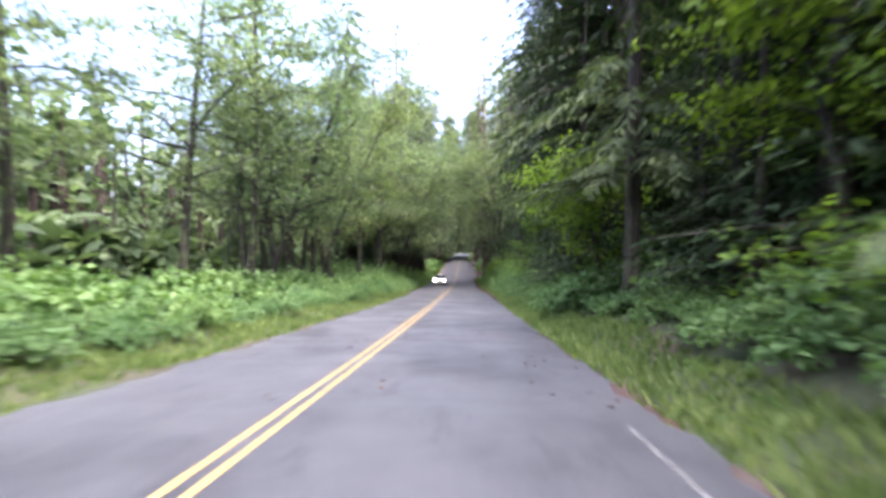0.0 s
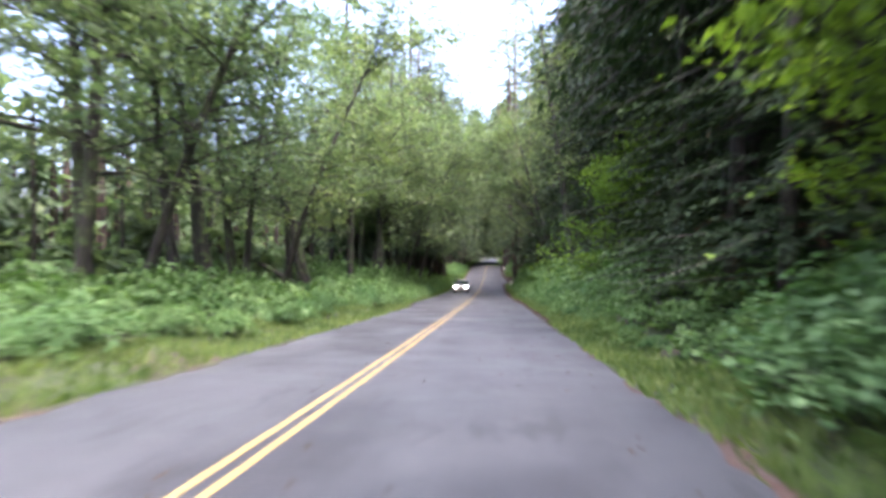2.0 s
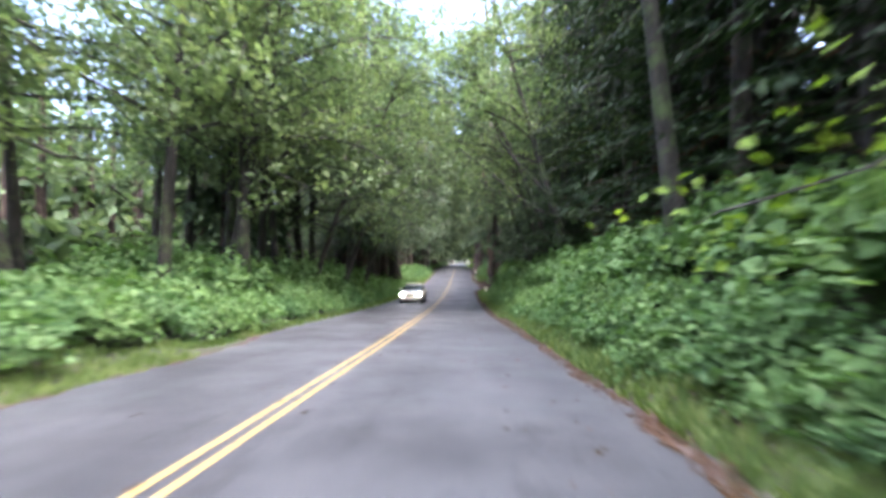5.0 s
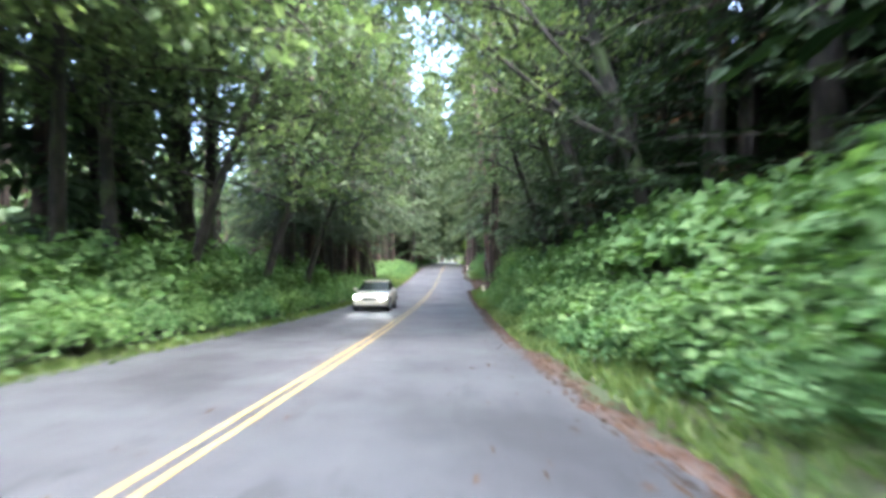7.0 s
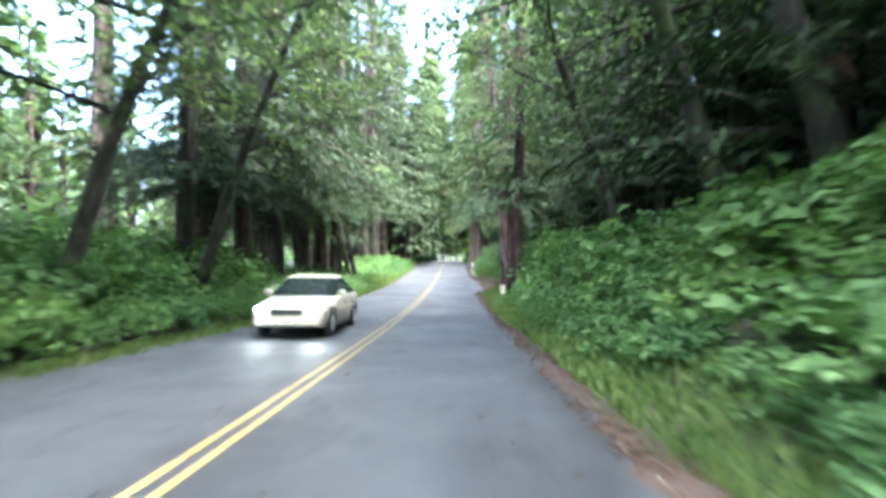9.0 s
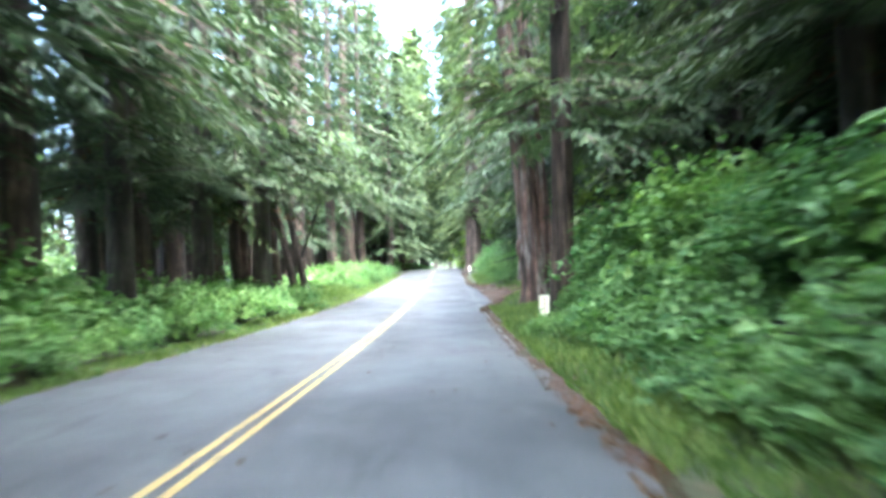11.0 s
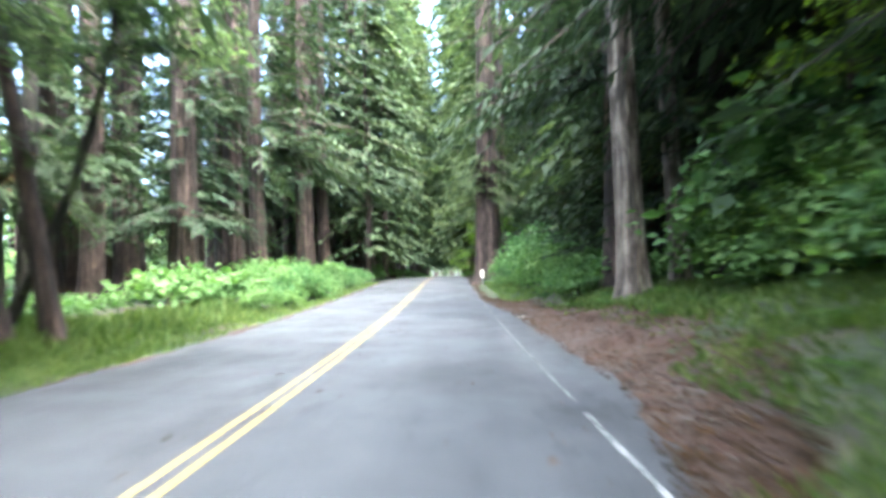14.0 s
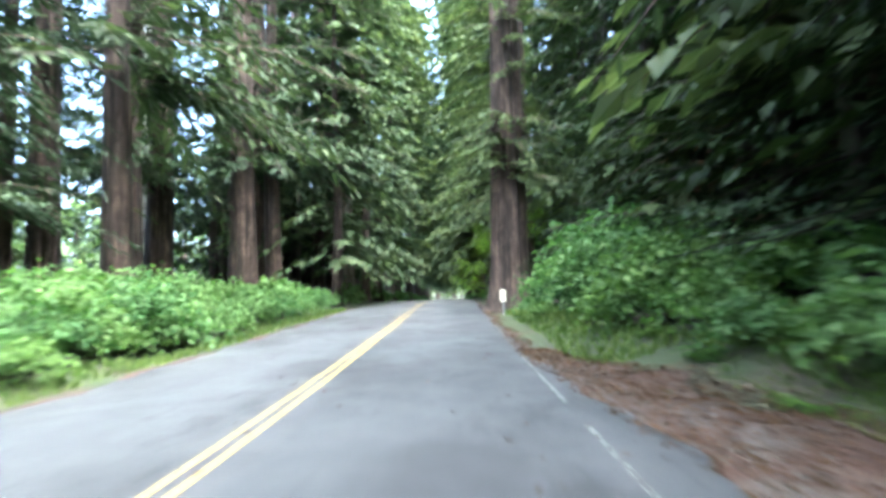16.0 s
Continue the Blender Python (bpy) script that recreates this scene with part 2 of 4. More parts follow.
# ---- kinds of plants ----
def needle_boughs(rng, trunk_at, heights, reach, twigs, droop=0.35, size=0.5, wide=0.11, azimuth=None):
    """Drooping sprays of needles on boughs that leave the trunk at the heights given."""
    c, al, no, ln, wd = [], [], [], [], []
    stems = []
    for h in heights:
        az = rng.uniform(0, 2 * math.pi) if azimuth is None else rng.normal(*azimuth)
        L = reach(h) * rng.uniform(0.65, 1.15)
        o = trunk_at(h)
        d = np.array([math.cos(az), math.sin(az), 0])
        s = np.linspace(0.1, 1, twigs) ** 0.85
        rise = rng.uniform(-0.1, 0.22)
        dr = droop * rng.uniform(0.6, 1.5) * min(1.0, h / 6)
        p = o + d * (s * L)[:, None] + np.array([0, 0, 1.0]) * (L * (rise * s - dr * s * s))[:, None]
        tdir = d + np.array([0, 0, 1.0]) * (rise - 2 * dr * s)[:, None]
        side = np.array([-d[1], d[0], 0])
        sign = np.where(np.arange(twigs) % 2 == 0, 1.0, -1.0)[:, None]
        tl = size * (1.15 - 0.6 * s) * rng.uniform(0.7, 1.35, twigs) * (0.75 + 0.06 * L)
        a = tdir * 0.75 + side * sign * rng.uniform(0.4, 1.1, (twigs, 1)) + np.array([0, 0, -1.0]) * rng.uniform(0.0, 0.7, (twigs, 1))
        a = unit(a)
        c.append(p + a * (tl * 0.45)[:, None] + rng.normal(0, 0.05, (twigs, 3)))
        al.append(a)
        no.append(np.array([0, 0, 1.0]) + rng.normal(0, 0.35, (twigs, 3)))
        ln.append(tl)
        wd.append(tl * wide / 0.5 * rng.uniform(0.8, 1.4, twigs))
        if len(c) % 2:
            q = p[[0, twigs // 2, twigs - 1]]
            stems.append(tube(q, np.array([0.024, 0.016, 0.006]) * (0.5 + L / 4), 3))
    v, f = leaves(np.concatenate(c), np.concatenate(al), np.concatenate(no), np.concatenate(ln), np.concatenate(wd))
    return (v, f), stems


def conifer(kind, seed, height, radius, low, count, twigs, reach, bark, label, lean=0.0, size=0.5, dead=0, wide=0.14, az=None, bias=1.5, toward=None, needles=None):
    """A straight conifer: fluted trunk with a flared foot, and hanging boughs."""
    rng = np.random.default_rng(seed)
    top = tagged(new(kind), label, "tree")
    zs = np.concatenate([[-0.5, 0.0, 0.25, 0.6, 1.2, 2.2], np.linspace(4, height, 9)])
    bend = rng.normal(0, 0.12, 2)
    az = rng.uniform(0, 6.28) if az is None else az
    axis = np.stack([lean * math.cos(az) * zs + bend[0] * np.sin(zs / 6), lean * math.sin(az) * zs + bend[1] * np.sin(zs / 5), zs], 1)
    rad = radius * (1 - 0.86 * np.clip(zs, 0, None) / height) * (1 + 0.55 * np.exp(-np.clip(zs, 0, None) / 0.55))
    v, f = tube(axis, rad, 36 if seed > 200 else 14, 0.16, seed)
    mesh_ob("trunk", v, f, bark, top, "", True)

    def at(h):
        return np.array([np.interp(h, zs, axis[:, 0]), np.interp(h, zs, axis[:, 1]), h])
    hs = low + (height - low) * rng.uniform(0, 1, count) ** bias
    crown, stems = needle_boughs(rng, at, hs, reach, twigs, 0.35, size, wide, toward)
    pieces = [(*crown, needles or M_NEEDLE), (*joined(stems), bark)]
    if dead:
        crown, stems = needle_boughs(rng, at, rng.uniform(1.0, low + 3, dead), lambda h: 2.6, 16, 0.5, 0.4)
        pieces.append((*crown, M_DEAD))
    mesh_of("crown", pieces, top)
    return top


def leaf_clump(rng, centres, spread, per, size, flat=0.55):
    n = len(centres) * per
    c = np.repeat(centres, per, 0) + rng.normal(0, 1, (n, 3)) * np.array([1, 1, flat]) * np.repeat(spread, per)[:, None]
    al = rng.normal(0, 1, (n, 3)) * np.array([1, 1, 0.35]) + np.array([0, 0, -0.45])
    no = np.array([0, 0, 1.0]) + rng.normal(0, 0.5, (n, 3))
    ln = size * rng.uniform(0.6, 1.35, n)
    return leaves(c, al, no, ln, ln * rng.uniform(0.55, 0.85, n))


def broadleaf(kind, seed, height, radius, lean, limbs, leaf_mat, per, size, label, low=0.3, limb_reach=0.42, bark=None, bare=()):
    """A tree with a bent trunk, limbs that fork, and leaves in uneven clumps."""
    rng = np.random.default_rng(seed)
    top = tagged(new(kind), label, "tree")
    s = np.linspace(0, 1, 9)
    wob = rng.normal(0, 0.25, 2)
    axis = np.stack([lean[0] * height * s + wob[0] * np.sin(s * 5), lean[1] * height * s + wob[1] * np.sin(s * 4), height * s - 0.3], 1)
    stem = tube(axis, radius * (1 - 0.85 * s) * (1 + 0.5 * np.exp(-s * height / 0.5)), 10, 0.05, seed)
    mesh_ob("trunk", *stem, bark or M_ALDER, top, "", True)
    tips = []
    for i in range(limbs):
        k = rng.uniform(low, 0.97)
        o = np.array([np.interp(k, s, axis[:, j]) for j in range(3)])
        az = i * 2.4 + rng.normal(0, 0.4)
        L = height * limb_reach * rng.uniform(0.55, 1.1) * (1.15 - 0.6 * k)
        q = np.linspace(0, 1, 6)
        d = np.array([math.cos(az), math.sin(az), 0])
        up = rng.uniform(0.1, 0.7)
        p = o + d * (q * L)[:, None] + np.array([0, 0, 1.0]) * (L * (up * q - 0.25 * q * q))[:, None] + rng.normal(0, 0.05 * L, (6, 3)) * q[:, None]
        made = [tube(p, np.linspace(radius * 0.36 * (1.1 - k * 0.6), 0.012, 6), 5)]
        for j in range(1, 6):
            tips.append(p[j])
            for _ in range(1 + j % 2):
                b = p[j] + rng.normal(0, 0.2 * L, 3) * np.array([1, 1, 0.6])
                made.append(tube(np.stack([p[j], (p[j] + b) / 2 + rng.normal(0, 0.05, 3), b]), [0.022, 0.014, 0.006], 3))
                tips += [b, (p[j] + b) / 2]
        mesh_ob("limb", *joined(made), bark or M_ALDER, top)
    for pts, r0 in bare:
        mesh_ob("limb", *tube(pts, np.linspace(r0, r0 * 0.3, len(pts)), 8, 0.04), bark or M_ALDER, top, "long bare limb", True)
        tips += [np.array(q) + rng.normal(0, 0.5, 3) for q in pts[2:] for _ in range(5)]
    tips = np.array(tips)
    mesh_ob("crown", *leaf_clump(rng, tips, rng.uniform(0.2, 0.55, len(tips)), per, size), leaf_mat, top)
    return top


def mound(rng, radius, height, count, size, seed=0):
    """Leaf blades over an uneven mound, and the stems under them."""
    stems, pts = [], []
    for i in range(8):
        az, r = rng.uniform(0, 6.28), radius * rng.uniform(0.2, 1.0) ** 0.6
        h = height * rng.uniform(0.65, 1.2) * (1.15 - 0.5 * (r / radius) ** 2)
        s = np.linspace(0, 1, 4)
        p = np.stack([math.cos(az) * r * s ** 1.5, math.sin(az) * r * s ** 1.5, h * np.sin(s * 1.9) - 0.1], 1)
        stems.append(tube(p, np.linspace(0.012, 0.004, 4), 3))
        pts += list(p[1:])
    n = count
    u = rng.uniform(0, 1, n) ** 0.24
    az = rng.uniform(0, 6.28, n)
    rr = radius * np.sqrt(rng.uniform(0, 1, n)) * (1 + 0.22 * np.sin(3 * az + seed) + 0.15 * np.sin(7 * az))
    hz = height * np.sqrt(np.clip(1 - (rr / (radius * 1.25)) ** 2, 0.05, 1)) * u * (1 + 0.22 * np.sin(rr * 6 + az * 3))
    c = np.stack([np.cos(az) * rr, np.sin(az) * rr, hz], 1)
    near = np.array(pts)[rng.integers(0, len(pts), n)]
    w = rng.uniform(0, 0.7, n)[:, None] ** 1.6
    c = c * (1 - w) + near * w + rng.normal(0, 0.06, (n, 3))
    al = np.stack([np.cos(az), np.sin(az), np.full(n, -0.25)], 1) + rng.normal(0, 0.6, (n, 3))
    no = np.array([0, 0, 1.0]) + np.stack([np.cos(az), np.sin(az), 0 * az], 1) * 0.5 + rng.normal(0, 0.45, (n, 3))
    ln = size * rng.uniform(0.6, 1.4, n)
    return leaves(c, al, no, ln, ln * rng.uniform(0.6, 0.95, n)), stems


def bush(kind, seed, radius, height, count, size, mat, label):
    """A mound of leaves on arching canes."""
    top = tagged(new(kind), label, "bush")
    blades, stems = mound(np.random.default_rng(seed), radius, height, count, size, seed)
    mesh_ob("foliage", *blades, mat, top)
    mesh_ob("stem", *joined(stems), M_ALDER, top, "thin arching brown canes")
    return top


def fern(kind, seed, fronds, length, label):
    rng = np.random.default_rng(seed)
    top = tagged(new(kind), label, "fern")
    c, al, no, ln, stems = [], [], [], [], []
    for i in range(fronds):
        az, L = i * 2.4 + rng.normal(0, 0.3), length * rng.uniform(0.7, 1.15)
        d = np.array([math.cos(az), math.sin(az), 0])
        s = np.linspace(0.08, 1, 13)
        p = d * (s * L * 0.85)[:, None] + np.array([0, 0, 1.0]) * (L * (1.0 * s - 0.85 * s * s))[:, None]
        stems.append(tube(p[::4], [0.007, 0.006, 0.004, 0.002], 3))
        side = np.array([-d[1], d[0], 0])
        for sign in (1, -1):
            pl = 0.16 * L * np.sin(np.clip(s * 3.0, 0, 3.0)) + 0.03
            a = side * sign + d * 0.3 + np.array([0, 0, -0.25])
            a = np.repeat(a[None], 13, 0) + rng.normal(0, 0.08, (13, 3))
            c.append(p + unit(a) * (pl * 0.5)[:, None])
            al.append(a)
            no.append(np.repeat([[0, 0, 1.0]], 13, 0))
            ln.append(pl)
    ln = np.concatenate(ln)
    blades = leaves(np.concatenate(c), np.concatenate(al), np.concatenate(no), ln, np.full(len(ln), 0.06 * length))
    mesh_of("foliage", [(*blades, M_FERN), (*joined(stems), M_ALDER)], top)
    return top


# ---- ground and road ----
YELLOW = -1.9


def right_line(y):
    return np.interp(y, [40, 80], [1.45, 1.37])


def left_edge(y):
    return np.interp(y, [10, 18, 32, 46, 54, 72, 82, 96, 108, 120], [-4.62, -4.64, -4.68, -4.9, -5.95, -5.95, -5.7, -5.5, -5.25, -5.25])


def right_edge(y):
    return np.interp(y, [4, 24, 38, 50, 57, 65, 80, 88, 96, 100, 110, 117], [1.9, 1.92, 2.02, 1.95, 1.7, 1.45, 1.42, 1.38, 1.4, 2.2, 2.1, 1.5])


BANK_Y = [-80, 0, 18, 34, 46, 72, 84, 95, 102, 110, 140]
BANK_R = [1.0, 0.7, 0.8, 1.5, 2.2, 2.2, 1.3, 0.6, 1.1, 0.8, 0.4]


def smooth(a, b, v):
    k = np.clip((v - a) / (b - a), 0, 1)
    return k * k * (3 - 2 * k)


def wave(x, y):
    return 0.10 * np.sin(x * 0.9 + y * 0.35) + 0.08 * np.sin(y * 0.8 - x * 0.5) + 0.05 * np.sin(x * 2.3 + y * 1.7)


def edge_wobble(y):
    return 0.07 * np.sin(y * 1.7) + 0.05 * np.sin(y * 4.3 + 1) + 0.035 * np.sin(y * 9.1 + 2)


def ground_z(x, y):
    x, y = np.asarray(x, float), np.asarray(y, float)
    z = road_z(y)
    r = smooth(2.2, 6.0, x)
    left = left_edge(y) - x
    off = smooth(0.15, 1.5, x - np.minimum(right_edge(y), 2.05)) + smooth(0.15, 1.5, left)
    z = z + r * np.interp(y, BANK_Y, BANK_R) + np.clip(x - 6, 0, 40) * 0.10 * (y < 200)
    z = z + smooth(0.4, 3.0, left) * 0.15 - np.clip(-9 - x, 0, 60) * 0.01
    z = z + 0.4 * np.exp(-((y - 95.5) / 4.0) ** 2) * smooth(1.8, 3.1, x)
    z = z + off * wave(x, y)
    return z - 0.05


def grid(name, xs, ys, height, mat):
    xs, ys = np.array(xs), np.array(ys)
    X, Y = np.meshgrid(xs, ys)
    v = np.stack([X.ravel(), Y.ravel(), height(X, Y).ravel()], 1)
    nx, ny = len(xs), len(ys)
    f = [(j * nx + i, j * nx + i + 1, (j + 1) * nx + i + 1, (j + 1) * nx + i) for j in range(ny - 1) for i in range(nx - 1)]
    return mesh_ob(name, v, f, mat, None, "", True)


xs = np.concatenate([[-1500, -500, -200, -100, -60], np.arange(-40, -9, 2.0), np.arange(-9, 12, 0.5), np.arange(12, 42, 3.0), [60, 100, 200, 500, 1500]])
ys = np.concatenate([[-1500, -400, -150], np.arange(-80, 180, 1.0), np.arange(180, 300, 8.0), [340, 410, 800, 1600, 3000]])
tagged(grid("ground", xs, ys, ground_z, M_SOIL), "forest floor of brown soil with moss and litter", "ground", kind="structure")


def ribbon(name, left, right, y0, y1, lift, thick, mat, step=0.25, parent=None, label=""):
    """A strip along the road with its own thickness; left and right give x at each y."""
    y = np.arange(y0, y1 + step / 2, step)
    l, r = np.broadcast_to(left(y), y.shape), np.broadcast_to(right(y), y.shape)
    z = road_z(y) + lift
    v = np.concatenate([np.stack([l, y, z - thick], 1), np.stack([l, y, z], 1), np.stack([r, y, z], 1), np.stack([r, y, z - thick], 1)])
    n, f = len(y), []
    for i in range(n - 1):
        for k in range(3):
            a = k * n + i
            f.append((a, a + n, a + n + 1, a + 1))
    return mesh_ob(name, v, f, mat, parent, label)


road = tagged(ribbon("road", lambda y: left_edge(y) - edge_wobble(y + 40), lambda y: right_edge(y) + edge_wobble(y), -70, 330, 0.0, 0.12, M_ROAD),
              "worn grey asphalt two-lane forest road", "road", kind="structure")
for k, x in enumerate((YELLOW - 0.143, YELLOW + 0.05)):
    ribbon("centre_line", lambda y, x=x: x + 0 * y, lambda y, x=x: x + 0.085 + 0 * y, -60, 240, 0.004, 0.003, M_YELLOW, 0.5, road, "yellow painted centre line")
# the white edge line, worn away in between
for y0, y1, paint in ((-60, 5, M_WORN), (84.5, 86.1, M_WHITE), (86.5, 87.3, M_WHITE), (87.8, 88.9, M_WHITE), (89.2, 95.4, M_WHITE), (96.4, 99.0, M_WHITE),
                      (99.5, 112, M_WORN), (113, 128, M_WORN)):
    ribbon("edge_line", right_line, lambda y: right_line(y) + 0.06, y0, y1, 0.004, 0.003, paint, 0.1, road, "worn white edge line")


# needle litter along the edges, widening into a pull-out on the right
def litter_edge(y):
    return right_edge(y) + 0.2 + 0.14 * smooth(38, 46, y) * smooth(82, 72, y) + 0.12 * np.sin(y * 1.1) + 0.1 * np.sin(y * 3.7) + 1.9 * smooth(94.5, 103, y) * smooth(121, 110, y)


def litter_strip(name, inner, outer, y0, y1, label):
    ys = np.arange(y0, y1, 0.3)
    k = np.linspace(0, 1, 7)
    X = inner(ys)[:, None] * (1 - k) + outer(ys)[:, None] * k
    Y = np.repeat(ys[:, None], 7, 1)
    Z = np.maximum(ground_z(X, Y) + 0.03, road_z(Y) - 0.03) - 0.03 * k ** 6
    n = len(ys)
    v = np.stack([X.ravel(), Y.ravel(), Z.ravel()], 1)
    f = [(j * 7 + i, j * 7 + i + 1, (j + 1) * 7 + i + 1, (j + 1) * 7 + i) for j in range(n - 1) for i in range(6)]
    low = [(j * 7 + 6, (j + 1) * 7 + 6, n * 7 + j + 1, n * 7 + j) for j in range(n - 1)]
    v = np.concatenate([v, v[6::7] - np.array([0, 0, 0.12])])
    return tagged(mesh_ob(name, v, f + low, M_DUFF, None, "", True), label, "ground", kind="structure")


litter_strip("verge", lambda y: right_edge(y) - 0.12, litter_edge, -40, 170, "red-brown needle litter and gravel beside the asphalt")
litter_strip("verge", lambda y: left_edge(y) + 0.1, lambda y: left_edge(y) - 0.28 - 0.12 * np.sin(y * 1.3) - 0.1 * np.sin(y * 3.1), 40, 170, "thin brown litter along the far edge of the asphalt")


# ---- planting ----
def place(proto, x, y, turn=0.0, scale=1.0, sink=0.0, group=""):
    z = min(float(ground_z(x + a, y + b)) for a, b in ((0, 0), (0.4, 0), (-0.4, 0), (0, 0.4), (0, -0.4))) - sink
    ob = copy_thing(proto, pose(x, y, z, 0, 0, turn))
    ob.scale = (scale, scale, scale)
    return tagged(ob, group=group)


def stow(ob):
    """Takes a pattern plant and its parts out again once its copies stand."""
    for o in (*ob.children_recursive, ob):
        bpy.data.objects.remove(o)


RED = "tall redwood with fluted red-brown bark and hanging boughs"
REDWOODS = [conifer("redwood_tree", 11 + i, 44, r, low, 96, 48, lambda h: 5.2 - h * 0.05, M_REDWOOD, RED, 0.01, 0.7, 0, 0.095, None, 2.4, None, M_SPRUCE if i == 1 else None)
            for i, (r, low) in enumerate(((0.6, 7.5), (0.8, 8.5), (0.4, 5.5)))]
FARWOODS = [conifer("redwood_tree", 21 + i, 46, r, low, 105, 16, lambda h: 5.8 - h * 0.05, M_REDWOOD,
                    "far redwood lining the road with hanging boughs", 0.01, 1.5, 0, 0.2, None, 2.2) for i, (r, low) in enumerate(((0.5, 5.0), (0.7, 3.0)))]
ARCHING = [conifer("redwood_tree", 26 + i, 46, 0.5, 4.5, 165, 14, lambda h: 7.0 - h * 0.06, M_REDWOOD,
                   "far redwood whose long boughs hang over the road", 0.01, 1.5, 0, 0.2, None, 1.0, (0.0, 1.1)) for i in range(2)]
HIGHARCH = [conifer("redwood_tree", 28 + i, 34, 0.45, 7.5, 95, 34, lambda h: 7.2 - h * 0.05, M_REDWOOD,
                    "tall redwood whose high boughs arch over the road", 0.01, 0.8, 0, 0.095, None, 2.6, (0.0, 0.9), M_SPRUCE) for i in range(2)]
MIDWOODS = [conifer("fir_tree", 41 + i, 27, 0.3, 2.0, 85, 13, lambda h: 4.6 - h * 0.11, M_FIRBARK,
                    "dark conifer in the second row of the woods", 0.02, 0.98, 0, 0.16, None, 1.2, None, M_FIR_SHADED) for i in range(2)]
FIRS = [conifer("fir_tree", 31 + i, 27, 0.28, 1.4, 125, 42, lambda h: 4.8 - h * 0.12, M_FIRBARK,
                "dense dark green conifer with drooping boughs", 0.02, 0.48, dead=10, wide=0.11, needles=M_FIR_SHADED) for i in range(3)]
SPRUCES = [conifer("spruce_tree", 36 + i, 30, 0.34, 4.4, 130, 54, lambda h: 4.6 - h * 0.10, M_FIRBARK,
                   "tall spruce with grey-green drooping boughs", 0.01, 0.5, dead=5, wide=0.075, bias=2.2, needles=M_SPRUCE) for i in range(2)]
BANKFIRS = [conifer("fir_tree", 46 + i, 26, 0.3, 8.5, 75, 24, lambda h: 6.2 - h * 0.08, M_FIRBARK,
                    "dark conifer whose high boughs hang over the bank", 0.02, 0.62, 0, 0.13, None, 1.6, (0.0, 0.9), M_FIR_SHADED) for i in range(2)]
ALDER = "alder with dark mossy trunk and light green leaves"
ALDERS = [broadleaf("alder_tree", 51 + i, 16, 0.2, ln, 16, M_LEAF, 17, 0.2, ALDER, 0.28, 0.42)
          for i, ln in enumerate(((0.10, 0.05), (-0.12, 0.06), (0.02, -0.04)))]
LEANERS = [broadleaf("alder_tree", 61 + i, 15, 0.2, (0.36, 0.03), 18, M_LEAF, 15, 0.2, "tall alder leaning out over the road", 0.3, 0.5) for i in range(2)]
MAPLES = [broadleaf("maple_tree", 71 + i, 6.5, 0.09, (-0.10, 0), 13, M_MAPLE, 10, 0.17, "young maple with bright yellow-green leaves", 0.1, 0.5) for i in range(2)]
BRAMBLE = "dense green bramble bush on the verge"
BUSHES = [bush("bramble_bush", 91 + i, 1.15, 1.2, 900, 0.145, M_BUSH, BRAMBLE) for i in range(5)]
SHRUBS = [bush("leafy_shrub", 98 + i, 2.0, 2.2, 2400, 0.165, M_BUSH, "tall leafy green shrub at the edge of the woods") for i in range(2)]
FERNS = [fern("sword_fern", 121 + i, 15, 0.95, "sword fern with arching green fronds") for i in range(2)]
rng = np.random.default_rng(5)


def turn():
    return rng.uniform(0, 360)


def size(a, b):
    return rng.uniform(a, b)


# trees that stand alone in their look
def single(ob, x, y):
    ob.matrix_basis = pose(x, y, float(ground_z(x, y)) - 0.1)


big = lambda seed, r, low, n, bark, label, lean=0.0, az=None, h=44, reach=4.4, needles=None: conifer(
    "redwood_tree", seed, h, r, low, n, 54, lambda q: reach - q * 0.04, bark, label, lean, 0.58, 0, 0.088, az, 2.4, None, needles)
VERGE_TREES = [   # beside the near lane
    (big(201, 0.275, 5.0, 90, M_REDWOOD, "straight conifer with grey-brown bark behind the marker post"), 2.95, 88.0),
    (big(202, 0.41, 8.0, 80, M_RUDDY, "leaning redwood with deeply fluted red-brown bark at the verge", 0.10, 3.2, 28), 3.4, 94.9),
    (big(203, 0.33, 7.0, 70, M_RUDDY, "slim weathered redwood close beside a leaning one", 0.06, 3.1), 4.05, 95.3),
    (big(204, 0.36, 9.0, 70, M_GREYBARK, "pale grey-barked conifer, one of two by the pull-out", 0.03, 2.6), 4.8, 107.6),
    (big(205, 0.25, 9.0, 70, M_GREYBARK, "pale streaked conifer, the slimmer of two by the pull-out", 0.02, 2.0), 6.4, 108.4),
    (big(206, 0.86, 6.0, 150, M_REDWOOD, "huge dark redwood trunk beside the road and a marker post", 0.01, 0.0, 44, 4.0), 2.6, 130.6),
    (big(215, 0.19, 4.0, 110, M_FIRBARK, "dark conifer trunk close to the grass verge", 0.0, 0.0, 34, 3.8), 4.4, 14.5),
]
